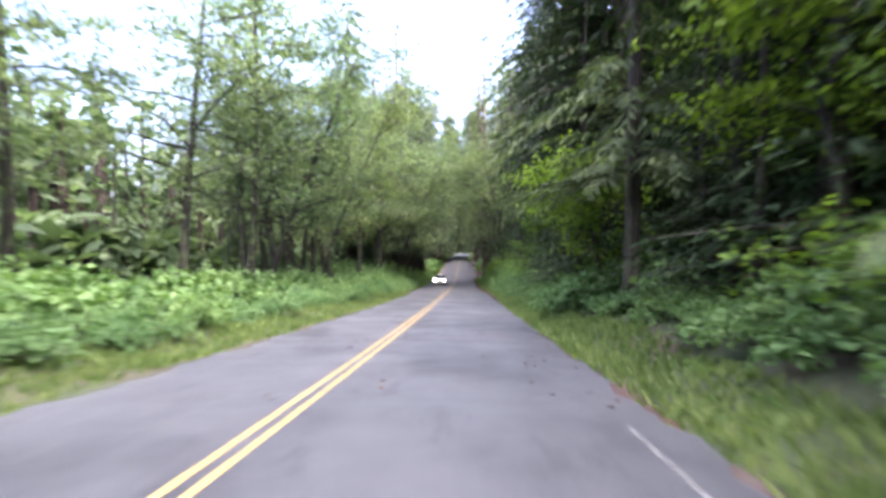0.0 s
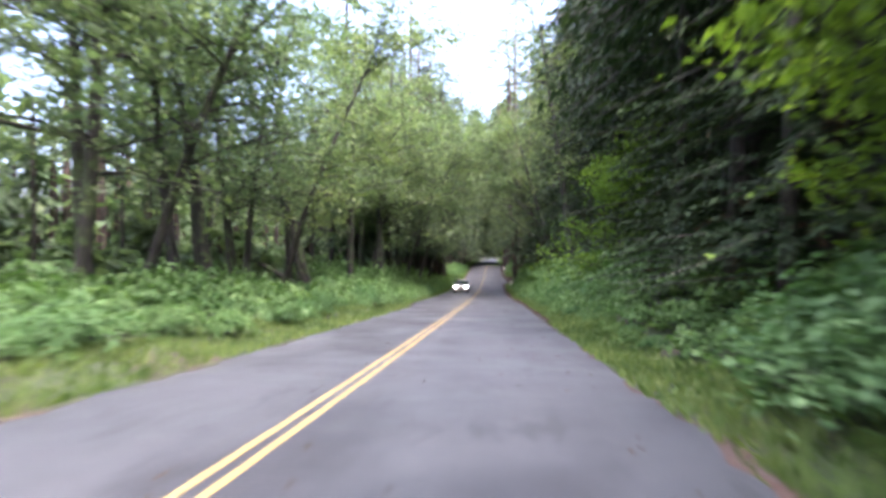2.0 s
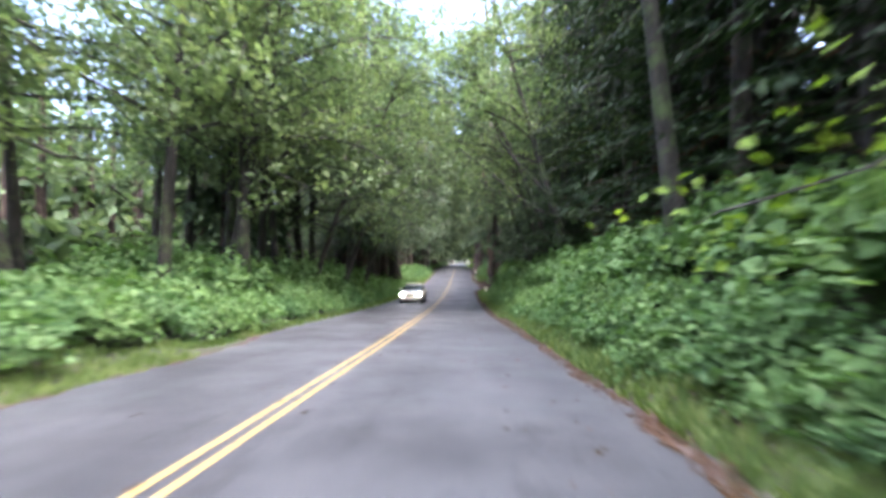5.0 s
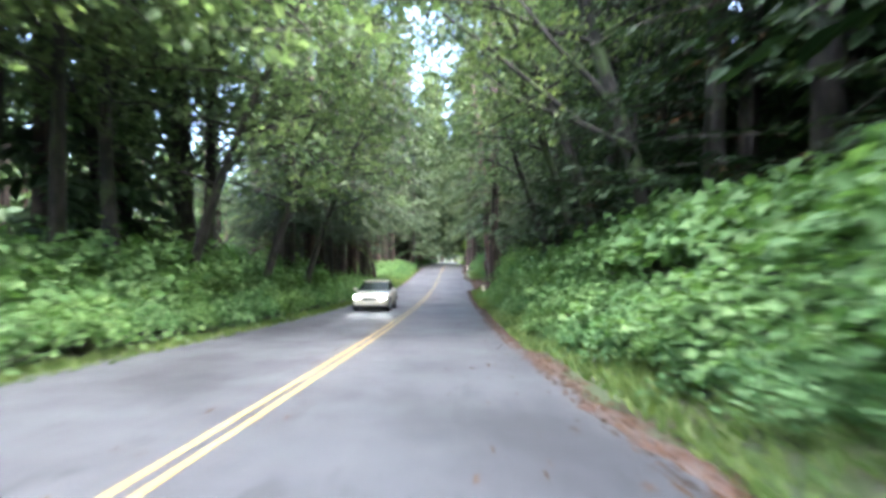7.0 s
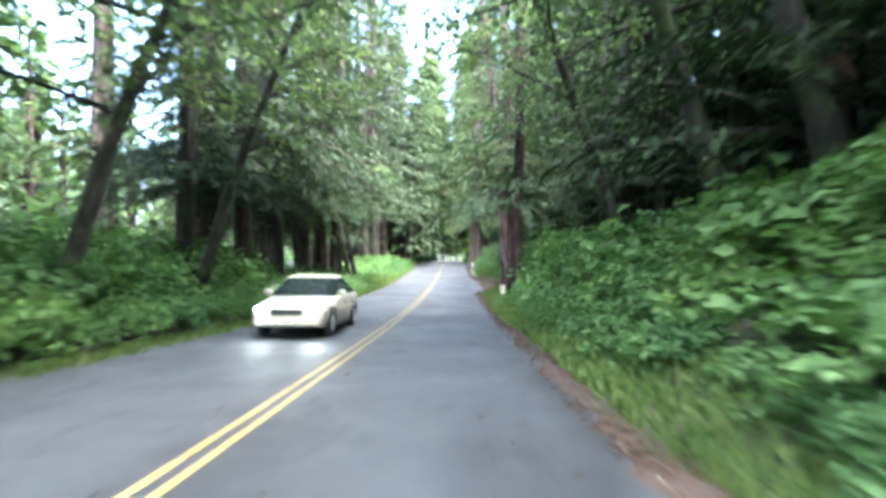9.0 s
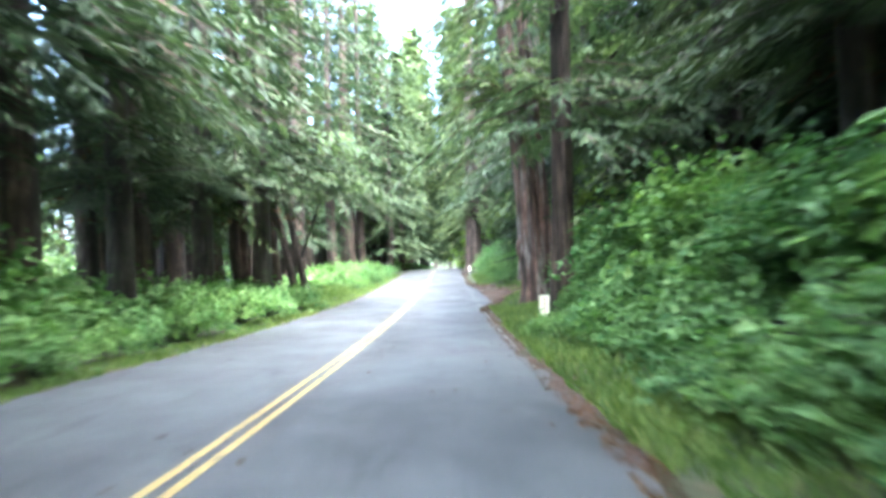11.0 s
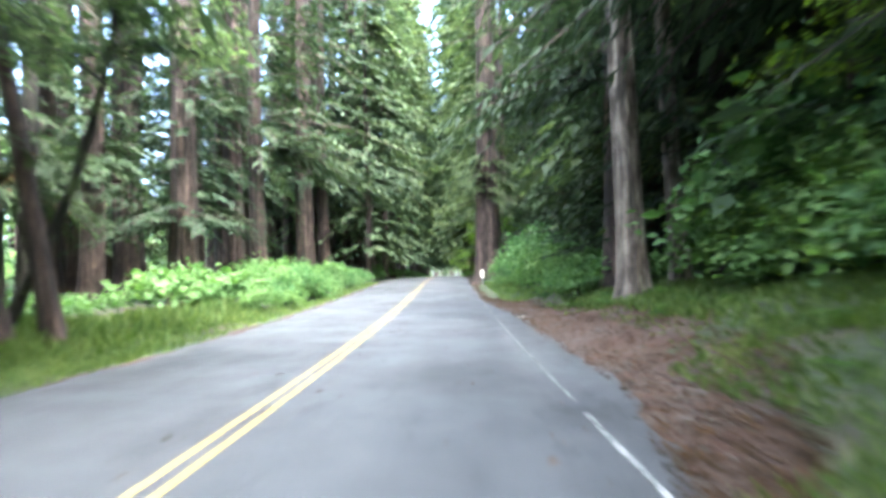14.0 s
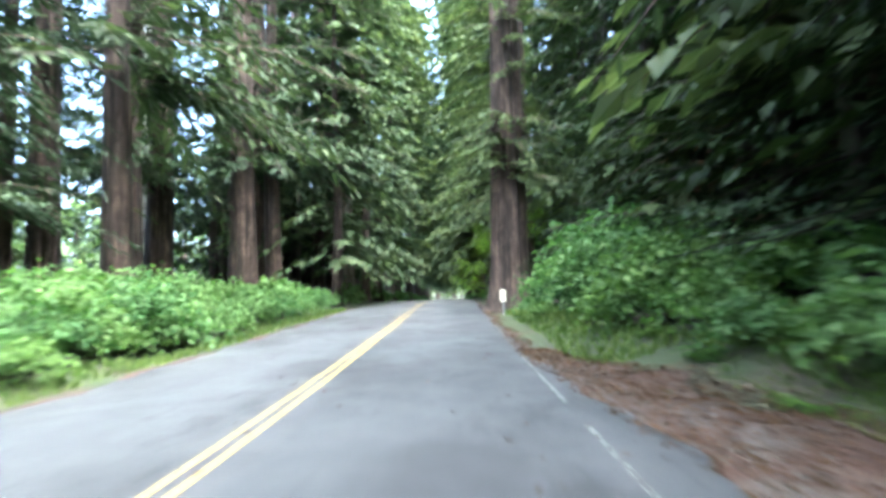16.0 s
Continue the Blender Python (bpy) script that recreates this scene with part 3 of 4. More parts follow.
FAR_LANE_TREES = [   # beyond the far lane
    (big(207, 0.62, 12.0, 90, M_GREYBARK, "straight pale-trunked redwood at the edge of the woods", 0.0, 0.0, 50), -8.7, 150.4),
    (big(208, 0.70, 13.0, 110, M_REDWOOD, "stout redwood with ruddy bark among other trees", needles=M_SPRUCE), -15.4, 131.8),
    (big(209, 0.62, 4.0, 150, M_REDWOOD, "dark redwood clothed in boughs down its trunk", needles=M_SPRUCE), -12.6, 119.0),
    (big(210, 0.60, 12.0, 110, M_REDWOOD, "dark redwood with low boughs among others", needles=M_SPRUCE), -16.4, 128.0),
    (big(211, 0.55, 9.0, 120, M_REDWOOD, RED), -15.5, 144.7),
    (big(212, 0.60, 5.0, 120, M_REDWOOD, RED), -17.3, 164.6),
    (big(213, 0.36, 6.0, 60, M_REDWOOD, "dark conifer trunk at the verge by a leaning pair", 0.06, 3.1, 30, 3.2), -8.9, 101.6),
    (big(214, 0.21, 7.5, 45, M_REDWOOD, "slim dark conifer leaning away from the road", 0.25, 3.1, 22, 2.8), -8.3, 103.6),
    (big(216, 0.18, 7.5, 45, M_REDWOOD, "slim dark conifer, the second of a leaning pair", 0.22, 3.1, 22, 2.8), -8.0, 104.6),
]
OLD_ALDER = [   # the old leaning alder
    (broadleaf("alder_tree", 221, 17, 0.48, (-0.24, -0.03), 22, M_LEAF, 14, 0.17, "old alder leaning away with long bare limbs", 0.34, 0.45, None,
               [([(-0.1, 0, 0.6), (-1.6, -0.1, 1.7), (-3.4, -0.3, 2.7), (-5.4, -0.4, 3.0), (-7.4, -0.3, 3.4)], 0.24),
                ([(-1.6, 0, 6.4), (-2.8, 0.1, 7.4), (-4.4, 0.1, 8.0), (-6.2, 0.3, 8.0)], 0.17),
                ([(-1.2, 0, 5.2), (-0.2, 0.2, 5.6), (1.2, 0.2, 5.0), (2.6, 0.1, 4.9)], 0.12)]), -12.7, 49.5),
]
BANK_ALDERS = [   # on the bank
    (broadleaf("alder_tree", 222, 15, 0.27, (-0.3, 0.02), 18, M_LEAF, 16, 0.17, "dark forked alder leaning from the bank over the road", 0.4, 0.5, None,
               [([(-1.35, 0.1, 4.0), (-2.1, 0.1, 4.9), (-2.9, 0.2, 5.7), (-4.4, 0.3, 7.6)], 0.13),
                ([(-1.0, -0.1, 3.0), (-2.4, -0.2, 3.6), (-3.7, -0.3, 4.6), (-4.9, -0.3, 5.6), (-6.2, -0.2, 6.6)], 0.11),
                ([(-0.8, 0.3, 2.8), (-0.85, 0.3, 3.6), (-0.7, 0.3, 5.4), (-0.4, 0.2, 7.2)], 0.07),
                ([(-2.2, -0.2, 3.5), (-3.3, -0.4, 3.9), (-4.3, -0.4, 4.3), (-5.2, -0.5, 5.0)], 0.06)]), 6.0, 63.3),
    (broadleaf("alder_tree", 227, 17, 0.24, (-0.38, 0.0), 20, M_LEAF, 22, 0.18, "leafy alder hanging over the road from the bank", 0.3, 0.5), 6.0, 69.5),
    (broadleaf("alder_tree", 223, 16, 0.25, (-0.14, 0.0), 20, M_LEAF, 14, 0.17, "leafy alder overhanging the road from the bank", 0.36, 0.45), 5.0, 47.0),
]
LONE_ALDERS = [   # beyond the far lane
    (broadleaf("alder_tree", 224, 15, 0.26, (-0.05, 0.0), 18, M_LEAF, 11, 0.17, "thin-crowned alder with dark trunk and forked limbs", 0.3, 0.4), -12.2, 29.0),
    (broadleaf("alder_tree", 226, 16, 0.24, (0.02, 0.0), 18, M_LEAF, 9, 0.17, "alder with a dark upright trunk and airy leaves", 0.3, 0.4), -17.9, 45.0),
    (broadleaf("alder_tree", 228, 16, 0.29, (-0.16, 0.02), 18, M_LEAF, 13, 0.17, "dark-trunked alder leaning away from the road", 0.3, 0.42), -11.6, 34.7),
    (broadleaf("alder_tree", 229, 17, 0.27, (-0.1, 0.0), 18, M_LEAF, 13, 0.17, "alder with a dark mossy trunk behind low bushes", 0.3, 0.42), -13.0, 39.6),
]
LONE_MAPLES = [   # single maples
    (broadleaf("maple_tree", 232, 6.4, 0.11, (-0.12, 0), 17, M_MAPLE, 15, 0.17, "maple with bright yellow-green boughs reaching over the verge", 0.36, 0.43), 4.6, 18.9),
    (broadleaf("maple_tree", 233, 7.0, 0.10, (-0.12, 0), 13, M_MAPLE, 11, 0.17, "bright leafy maple at the edge of dark conifers", 0.44, 0.38), 5.7, 8.2),
    (broadleaf("maple_tree", 231, 10, 0.14, (0.36, 0), 17, M_LEAF, 13, 0.17, "vine maple with light green leaves reaching over grass", 0.6, 0.36), -9.5, 104.6),
]
for ob, x, y in VERGE_TREES + FAR_LANE_TREES + OLD_ALDER + BANK_ALDERS + LONE_ALDERS + LONE_MAPLES:
    single(ob, x, y)
burl = np.linspace(0, math.pi, 8)
mesh_ob("burl", *tube([(-0.42 - 0.03 * math.sin(k), -0.1, 1.55 + 0.42 * k) for k in burl], 0.04 + 0.22 * np.sin(burl), 14, 0.2, 9), M_RUDDY, VERGE_TREES[1][0], "rounded burl on the bark", True)

# a bare pale snag far off above the woods
snag = tagged(new("dead_tree"), "bare pale dead trunk rising over the woods", "tree")
mesh_ob("trunk", *tube([(0.3 * math.sin(h / 9), 0, h) for h in np.linspace(-1, 41, 14)], np.linspace(0.6, 0.16, 14), 9, 0.06, 3), M_SNAG, snag)
snag.matrix_basis = pose(-19.0, 139.2, float(ground_z(-19, 139.2)))

# woods beyond the far lane
for i in range(22):                                    # airy alders
    y = -22 + i * 2.9 + rng.uniform(-1, 1)
    if i % 2:
        place(ALDERS[i % 3], -rng.uniform(10.5, 16), y, turn(), size(0.85, 1.25))
for i in range(14):                                    # leafy edge
    y = 38 + i * 2.75 + rng.uniform(-0.8, 0.8)
    if y > 53 and i % 3 < 2:
        place(ALDERS[i % 3], -rng.uniform(9.8, 11.5), y, turn(), size(1.25, 1.6))
    if i % 4 == 1:
        place(ALDERS[(i + 1) % 3], -rng.uniform(15, 19), y + 1, turn(), size(1.05, 1.4))
    if y > 66 and i % 2:
        place(FARWOODS[i % 4 // 2], -rng.uniform(15, 20), y, turn(), size(0.6, 0.9))
for x, y, s in ((-10.5, 71.5, 1.4), (-13.5, 69.5, 1.5), (-13.0, 76.0, 1.5), (-16.5, 66.0, 1.5), (-9.4, 57.5, 1.5), (-12.5, 62.5, 1.5)):
    place(ALDERS[int(y) % 3], x, y, turn(), s)            # tall leafy alders at the verge
for x, y, s, a in ((-12.0, 30.5, 1.05, 5), (-12.4, 43.5, 1.1, 355), (-9.4, 67, 1.05, 0), (-9.0, 73, 1.15, 10), (-8.6, 78.5, 1.05, 355), (6.3, 80, 1.2, 180), (6.2, 73, 1.2, 185)):
    place(LEANERS[int(y) % 2], x, y, a, s)             # crowns that reach over the road
for i, y in enumerate((5.0, 10.0, 25.0, 28.0, 31.0, 35.0, 40.5, 46.5, 50.8, 55.5, 63.5)):
    place(BANKFIRS[i % 2], 6.3 + 0.3 * (i % 3) + 1.5 * (y > 40), y, 180 + rng.uniform(-15, 15), size(0.9, 1.05))
for x, y, s in ((5.0, 23.6, 0.55), (5.3, 26.4, 0.6), (5.0, 29.0, 0.5), (6.3, 24.5, 0.8), (6.0, 28.2, 0.75), (7.9, 90.5, 1.1)):
    place(FIRS[int(y) % 3], x, y, turn(), s)
for x, y, s in ((-8.3, 98.0, 1.2), (-9.8, 80.5, 1.0), (-11.6, 84.0, 1.1), (-9.6, 90.0, 1.05), (-12.4, 92.5, 1.0), (-10.0, 96.0, 1.15), (-13.6, 98.0, 1.0), (-16.0, 102.0, 1.1), (-19.0, 108.0, 1.1), (-15.5, 113.0, 1.0), (-21.0, 118.0, 1.1),
                (7.0, 83.0, 0.9), (7.5, 88.0, 1.0), (7.9, 98.0, 1.0), (9.8, 106.5, 1.0)):
    place(SPRUCES[int(y) % 2], x, y, turn(), s)        # spruces where the tall woods begin
for x, y, s in ((7.8, 103.4, 0.95), (5.8, 112.0, 0.95), (-9.4, 98.5, 1.0), (-10.8, 124.0, 1.1), (-10.4, 138.0, 1.15), (-10.2, 87.0, 1.0)):            # high boughs that close over the road
    place(HIGHARCH[int(y) % 2], x, y, 180 if x > 0 else 0, s)
for x, y, s in ((-7.0, 139.0, 0.6), (-6.6, 147.0, 0.65), (-6.8, 155.0, 0.7), (4.6, 150.0, 0.65), (4.4, 158.0, 0.7)):
    place(ARCHING[int(y) % 2], x, y, 180 if x > 0 else 0, s)
for x, y, s in ((-11.6, 136.5, 0.95), (-13.0, 142.0, 1.0), (-11.2, 157.0, 1.0), (-14.0, 150.0, 1.05), (-10.6, 166.0, 1.0), (-16.0, 158.0, 1.0), (-24.0, 112.0, 0.8), (-22.0, 124.0, 0.85), (-26.0, 133.0, 0.8), (-23.0, 145.0, 0.85), (-27.0, 121.0, 0.75)):
    place(REDWOODS[int(y) % 3], x, y, turn(), s)
for i in range(14):                                    # tall woods
    y = 86 + i * 5.2 + rng.uniform(-1.5, 1.5)
    place(REDWOODS[i % 3], -rng.uniform(10, 13) - (6.5 if 98 < y < 140 else 0), y, turn(), size(0.8, 1.05))
    place(REDWOODS[(i + 1) % 3], -rng.uniform(17, 22), y + 2.6, turn(), size(0.7, 0.95))
    if i % 3 == 0:
        place(FARWOODS[(i + 1) % 2], -rng.uniform(25, 30), y + 1, turn(), size(0.55, 0.75))
for i in range(15):                                    # where the road runs on, the boughs nearly meet
    y = 152 + i * 6.5 + rng.uniform(-2, 2)
    place(ARCHING[i % 2] if y > 160 else FARWOODS[i % 2], -rng.uniform(6.6, 8.0) - (3 if y < 160 else 0), y, rng.uniform(-15, 15), size(0.85, 1.05))
    if i % 2 == 0:
        place(FARWOODS[(i + 1) % 2], -rng.uniform(12, 18), y + 3, turn(), size(0.9, 1.15))
    place(ARCHING[(i + 1) % 2] if y > 160 else FARWOODS[i % 2], rng.uniform(3.2, 4.6), y + 2, 180 + rng.uniform(-15, 15), size(0.85, 1.05))
    if i % 2:
        place(FARWOODS[(i + 1) % 2], rng.uniform(9, 14), y + 3, turn(), size(0.9, 1.15))

# woods over the bank and beyond
for i in range(27):                                    # dark conifers
    y = -20 + i * 4.0 + rng.uniform(-1.2, 1.2)
    # those before the path's start stand unseen and only close off light
    if not 13 < y < 21.5:
        place(SPRUCES[i % 2] if y > 77 else FIRS[i % 3] if y > -4 else MIDWOODS[i % 2], rng.uniform(6.6, 8.0), y, turn(), size(0.85, 1.2))
    place(FARWOODS[i % 2], rng.uniform(11.5, 15), y + 1.5, turn(), size(0.6, 0.8))
    place(MIDWOODS[i % 2], rng.uniform(8.8, 10.0), y + 2.2, turn(), size(0.9, 1.2))
for i in range(13):                                    # tall woods
    y = 89 + i * 4.8 + rng.uniform(-1.2, 1.2)
    place(FARWOODS[i % 2], rng.uniform(9.6, 11), y, turn(), size(0.75, 1.1))
    if not 97 < y < 107:
        place(FIRS[i % 3] if y > 111 else SPRUCES[i % 2], rng.uniform(8.3, 9.3), y + 1.6, turn(), size(1.0, 1.2))
    place(MIDWOODS[i % 2], rng.uniform(9.2, 11), y + 1, turn(), size(0.9, 1.3))
    if y > 108:
        place(FIRS[(i + 1) % 3], rng.uniform(7.4, 8.4), y + 3, turn(), size(0.9, 1.1))
    if y > 134:
        place(REDWOODS[(i + 1) % 3], rng.uniform(4.2, 5.2), y + 2, turn(), size(0.7, 0.9))
for x, y, s in ((6.2, 36.0, 1.0), (6.0, 39.5, 0.9), (5.4, 136.0, 0.8), (5.0, 5.0, 0.6), (2.6, 142.0, 0.75), (6.5, 96.5, 0.8), (6.8, 101.5, 0.7), (5.0, 34.8, 0.8), (5.5, 38.0, 0.8)):
    place(MAPLES[int(y) % 2], x, y, turn() if x > 5.1 else rng.uniform(-20, 20), s)

# bushes and ferns; those behind the first rows are one undergrowth
BACK = []
for i in range(128):
    y = -8 + i * 1.12 + rng.uniform(-0.4, 0.4)
    low = 0.75 if y < 40 else 1.0
    inner = -6.6 if y < 38 else -6.5
    if 99.8 < y < 112.5:                               # tall grass round the leaning pair
        BACK.append((inner - 4.6 - rng.uniform(0, 2), y, size(0.6, 0.9)))
        continue
    place(BUSHES[i % 5], inner - rng.uniform(0, 0.8), y, turn(), low * size(0.6, 1.0))
    BACK.append((inner - 1.6 - rng.uniform(0, 0.9), y, low * size(0.85, 1.25)))
    BACK.append((inner - 3.2 - rng.uniform(0, 2.5), y, size(0.9, 1.5)))
for i in range(64):
    y = 25 + i * 1.0 + rng.uniform(-0.3, 0.3)
    place(BUSHES[i % 5], 2.8 + (0.3 if y < 58 else 0) + rng.uniform(-0.1, 0.3), y, turn(), size(0.45, 0.68) * (0.6 if y < 33 else 1))
    if y < 32.5:
        continue
    BACK.append((5.3 + rng.uniform(-0.3, 0.5), y, size(0.85, 1.2)))
    if i % 4 != 3:
        place(BUSHES[(i + 2) % 5], 3.9 + rng.uniform(-0.2, 0.4), y, turn(), size(0.75, 1.05))
    BACK.append((6.6 + rng.uniform(-0.3, 0.8), y, size(0.9, 1.3)))
    BACK += [(3.4 + rng.uniform(-0.2, 0.2), y + 0.5, size(0.5, 0.7)), (4.6 + rng.uniform(-0.2, 0.2), y + 0.4, size(0.8, 1.0))]
for i in range(17):
    y = -8 + i * 2.0
    place(BUSHES[i % 5], 4.0 + rng.uniform(-0.2, 0.6), y, turn(), size(0.5, 0.85))
    place(FERNS[i % 2], 3.3 + rng.uniform(-0.2, 0.5), y, turn(), size(0.5, 0.8))
    BACK.append((5.5 + rng.uniform(-0.4, 1.0), y + 1, size(0.5, 1.0)))
    BACK += [(4.4 + rng.uniform(-0.3, 0.3), -7 + i * 1.5, size(0.4, 0.6)), (3.8 + rng.uniform(-0.3, 0.3), 22.5 + i * 0.62, size(0.35, 0.5)), (rng.uniform(4.4, 5.4), 20.5 + i * 0.75, size(0.5, 0.75)), (rng.uniform(5.6, 7.6), 20.5 + i * 0.75, size(0.7, 1.1))]
    y = 90 + i * 1.35
    BACK.append((6.4 + rng.uniform(-0.4, 1.2), y, size(0.6, 1.1)))
    y = 112.5 + i * 1.6
    place(BUSHES[i % 5], 4.2 + rng.uniform(-0.5, 0.5) - 0.5 * (y > 124), y, turn(), size(0.55, 0.9) * (0.7 if y > 124 else 1))
    BACK.append((6.0 + rng.uniform(-0.5, 0.8), y, size(0.9, 1.3)))
for i in range(60):
    y = 138 + i * 1.6
    BACK += [(-6.6 - rng.uniform(0, 1.0), y, size(0.6, 1.1)), (2.9 + rng.uniform(0, 0.8), y, size(0.5, 0.8))]


for i in range(38):                                    # tall shrubs under the alders
    y = 45 + i * 1.1
    if y > 54:
        BACK += [(-9.4 - rng.uniform(0, 1.2), y, size(1.4, 2.2)), (-11.8 - rng.uniform(0, 2.0), y + 0.5, size(1.8, 2.8))]


def undergrowth(name, spots, label):
    rng = np.random.default_rng(17)
    out = []
    shapes = [mound(rng, 1.15, 1.2, 210, 0.272, k)[0] for k in range(6)]
    tall = [mound(rng, 1.15, 1.2, 620, 0.14, k)[0] for k in range(3)]
    for k, (x, y, s) in enumerate(spots):
        v, f = shapes[k % 6] if s < 1.35 else tall[k % 3]
        a = rng.uniform(0, 6.28)
        w = np.stack([v[:, 0] * math.cos(a) - v[:, 1] * math.sin(a), v[:, 0] * math.sin(a) + v[:, 1] * math.cos(a), v[:, 2]], 1) * s
        out.append((w + np.array([x, y, float(ground_z(x, y)) - 0.03]), f))
    return tagged(mesh_ob(name, *joined(out), M_BUSH), label, "undergrowth", kind="stuff")


BACK += [(3.9 + 0.4 * (k % 4), 4.0 + 0.65 * k, 0.34 + 0.05 * (k % 3)) for k in range(20)]   # low brambles on the near verge
undergrowth("undergrowth", BACK, "tangled green undergrowth of brambles and shrubs")


def shrubs(spots):
    for x, y, s in spots:
        if s < 1.25:
            place(BUSHES[int(y) % 5], x, y, turn(), s)
        else:
            place(SHRUBS[int(y) % 2], x, y, turn(), s * 0.56)


shrubs(((3.1, 18.6, 0.8), (3.4, 19.7, 0.95), (4.3, 19.9, 1.2), (4.4, 18.2, 1.2), (4.5, 121.5, 1.9), (5.4, 123.0, 2.3), (4.6, 118.0, 1.5), (3.6, 123.5, 1.3), (6.2, 120.0, 1.8),
        (-8.0, 117.0, 1.4), (-7.7, 119.5, 1.45), (-8.4, 122.0, 1.5), (-7.9, 125.0, 1.35), (-11.2, 70.6, 1.8), (-10.6, 74.0, 1.5)))
shrubs(((4.0, 85.0, 1.0), (4.3, 86.6, 1.3), (3.5, 83.8, 0.9), (4.9, 80.5, 1.5), (5.0, 83.5, 1.8), (5.3, 86.4, 2.1), (5.7, 89.0, 1.9), (2.4, 85.9, 0.55), (2.1, 86.0, 0.42),
        (4.7, 92.6, 1.0), (5.3, 93.8, 1.4), (6.2, 93.5, 1.7), (6.6, 95.6, 2.1), (6.0, 98.2, 1.5), (6.9, 101.5, 1.7), (5.6, 99.0, 1.2), (5.9, 103.0, 1.0), (7.2, 104.0, 1.9), (8.1, 105.0, 2.9), (9.0, 104.0, 3.5), (8.2, 102.0, 2.4), (7.2, 106.6, 1.6)))
for i in range(26):                                    # ferns in the shade of the bank
    place(FERNS[i % 2], 3.5 + rng.uniform(0, 2.2), 22.5 + rng.uniform(0, 8), turn(), size(0.6, 1.0))
for i in range(30):
    place(FERNS[i % 2], 3.6 + rng.uniform(0, 1.6), 90 + rng.uniform(0, 30), turn(), size(0.5, 0.9))
    place(FERNS[i % 2], -9.0 - rng.uniform(0, 3), 96 + rng.uniform(0, 14), turn(), size(0.5, 0.9))
for i in range(17):                                    # young conifers deep in the alder woods
    place(FIRS[i % 3], -rng.uniform(16.5, 22), -6 + i * 3.0 + rng.uniform(-1, 1), turn(), size(0.28, 0.42))
for x, y, s in ((6.3, 12.6, 0.6), (6.9, 15.9, 0.6), (5.6, 10.6, 0.45)):
    place(FIRS[int(y) % 3], x, y, turn(), s)           # young conifers on the near verge
for x, y, s in ((-17.3, 147.0, 1.65), (-14.6, 151.0, 1.7), (-12.2, 147.5, 1.5), (-22.5, 146.0, 1.6)):
    place(MIDWOODS[int(y) % 2], x, y, turn(), s)       # tall dark conifers round the snag


def fallen(name, x, y, length, radius, azimuth, mat, label, bend=0.05):
    ob = tagged(new(name), label, "deadwood")
    k = np.linspace(-0.5, 0.5, 7)
    px, py = x + np.cos(azimuth) * k * length, y + np.sin(azimuth) * k * length
    z = np.maximum(ground_z(px, py), road_z(py) - 0.04) + radius * 0.9 + bend * np.cos(k * 3) * length * 0.3
    mesh_ob("stem", *tube(np.stack([px - x, py - y, z - z.min()], 1), radius * np.linspace(1.1, 0.7, 7), 9, 0.12, 4), mat, ob, "", True)
    ob.matrix_basis = pose(x, y, float(z.min()))


fallen("fallen_branch", 2.2, 109.6, 0.5, 0.025, 0.45, M_SNAG, "short pale broken branch lying on the needle litter", 0.02)
fallen("rotten_log", 3.5, 92.3, 1.0, 0.06, 1.34, M_ALDER, "dark mossy rotten log lying in the verge grass", 0.0)
for p in (*REDWOODS, *FARWOODS, *ARCHING, *HIGHARCH, *MIDWOODS, *FIRS, *BANKFIRS, *SPRUCES, *ALDERS, *LEANERS, *MAPLES, *BUSHES, *SHRUBS, *FERNS):
    stow(p)


# grass on the verges
def grass(name, strips, label):
    rng = np.random.default_rng(77)
    c, al, ln = [], [], []
    for x0, x1, y0, y1, per, tall in strips:
        n = int((x1 - x0) * (y1 - y0) * per)
        x, y = rng.uniform(x0, x1, n), rng.uniform(y0, y1, n)
        clump = 0.5 + 0.5 * np.sin(x * 5 + np.sin(y * 2.1) * 2) * np.sin(y * 3.3 + x)
        keep = rng.uniform(0, 1, n) < 0.35 + 0.65 * clump
        x, y = x[keep], y[keep]
        L = tall * rng.uniform(0.5, 1.3, len(x))
        a = np.stack([rng.normal(0, 0.55, len(x)), rng.normal(0, 0.55, len(x)), np.ones(len(x))], 1)
        p = np.stack([x, y, ground_z(x, y)], 1)
        c.append(p + unit(a) * (L * 0.45)[:, None])
        al.append(a)
        ln.append(L)
    c, al, ln = np.concatenate(c), np.concatenate(al), np.concatenate(ln)
    ob = mesh_ob(name, *leaves(c, al, rng.normal(0, 1, (len(c), 3)), ln, ln * 0.16 + 0.008), M_GRASS)
    return tagged(ob, label, "grass", kind="stuff")


grass("grass", [(-7.6, -4.85, -12, 45, 230, 0.2), (-6.6, -5.6, 45, 135, 200, 0.2), (-7.4, -6.2, 99, 113, 190, 0.3), (-10.5, -7.0, 99, 113.5, 150, 0.5), (1.95, 3.7, -8, 20, 230, 0.24), (1.95, 3.3, 20, 33, 420, 0.22),
                (2.2, 3.3, 28, 60, 340, 0.25), (1.8, 3.2, 60, 78, 340, 0.24), (1.62, 3.4, 78, 90, 380, 0.24), (1.75, 5.6, 88, 97, 340, 0.2), (2.7, 4.2, 97, 100.5, 260, 0.18), (4.0, 7.0, 97, 116, 300, 0.22), (3.4, 4.0, 100, 114, 110, 0.14), (2.3, 4.2, 116, 135, 220, 0.22)],
      "uneven green grass and weeds on the road verges")


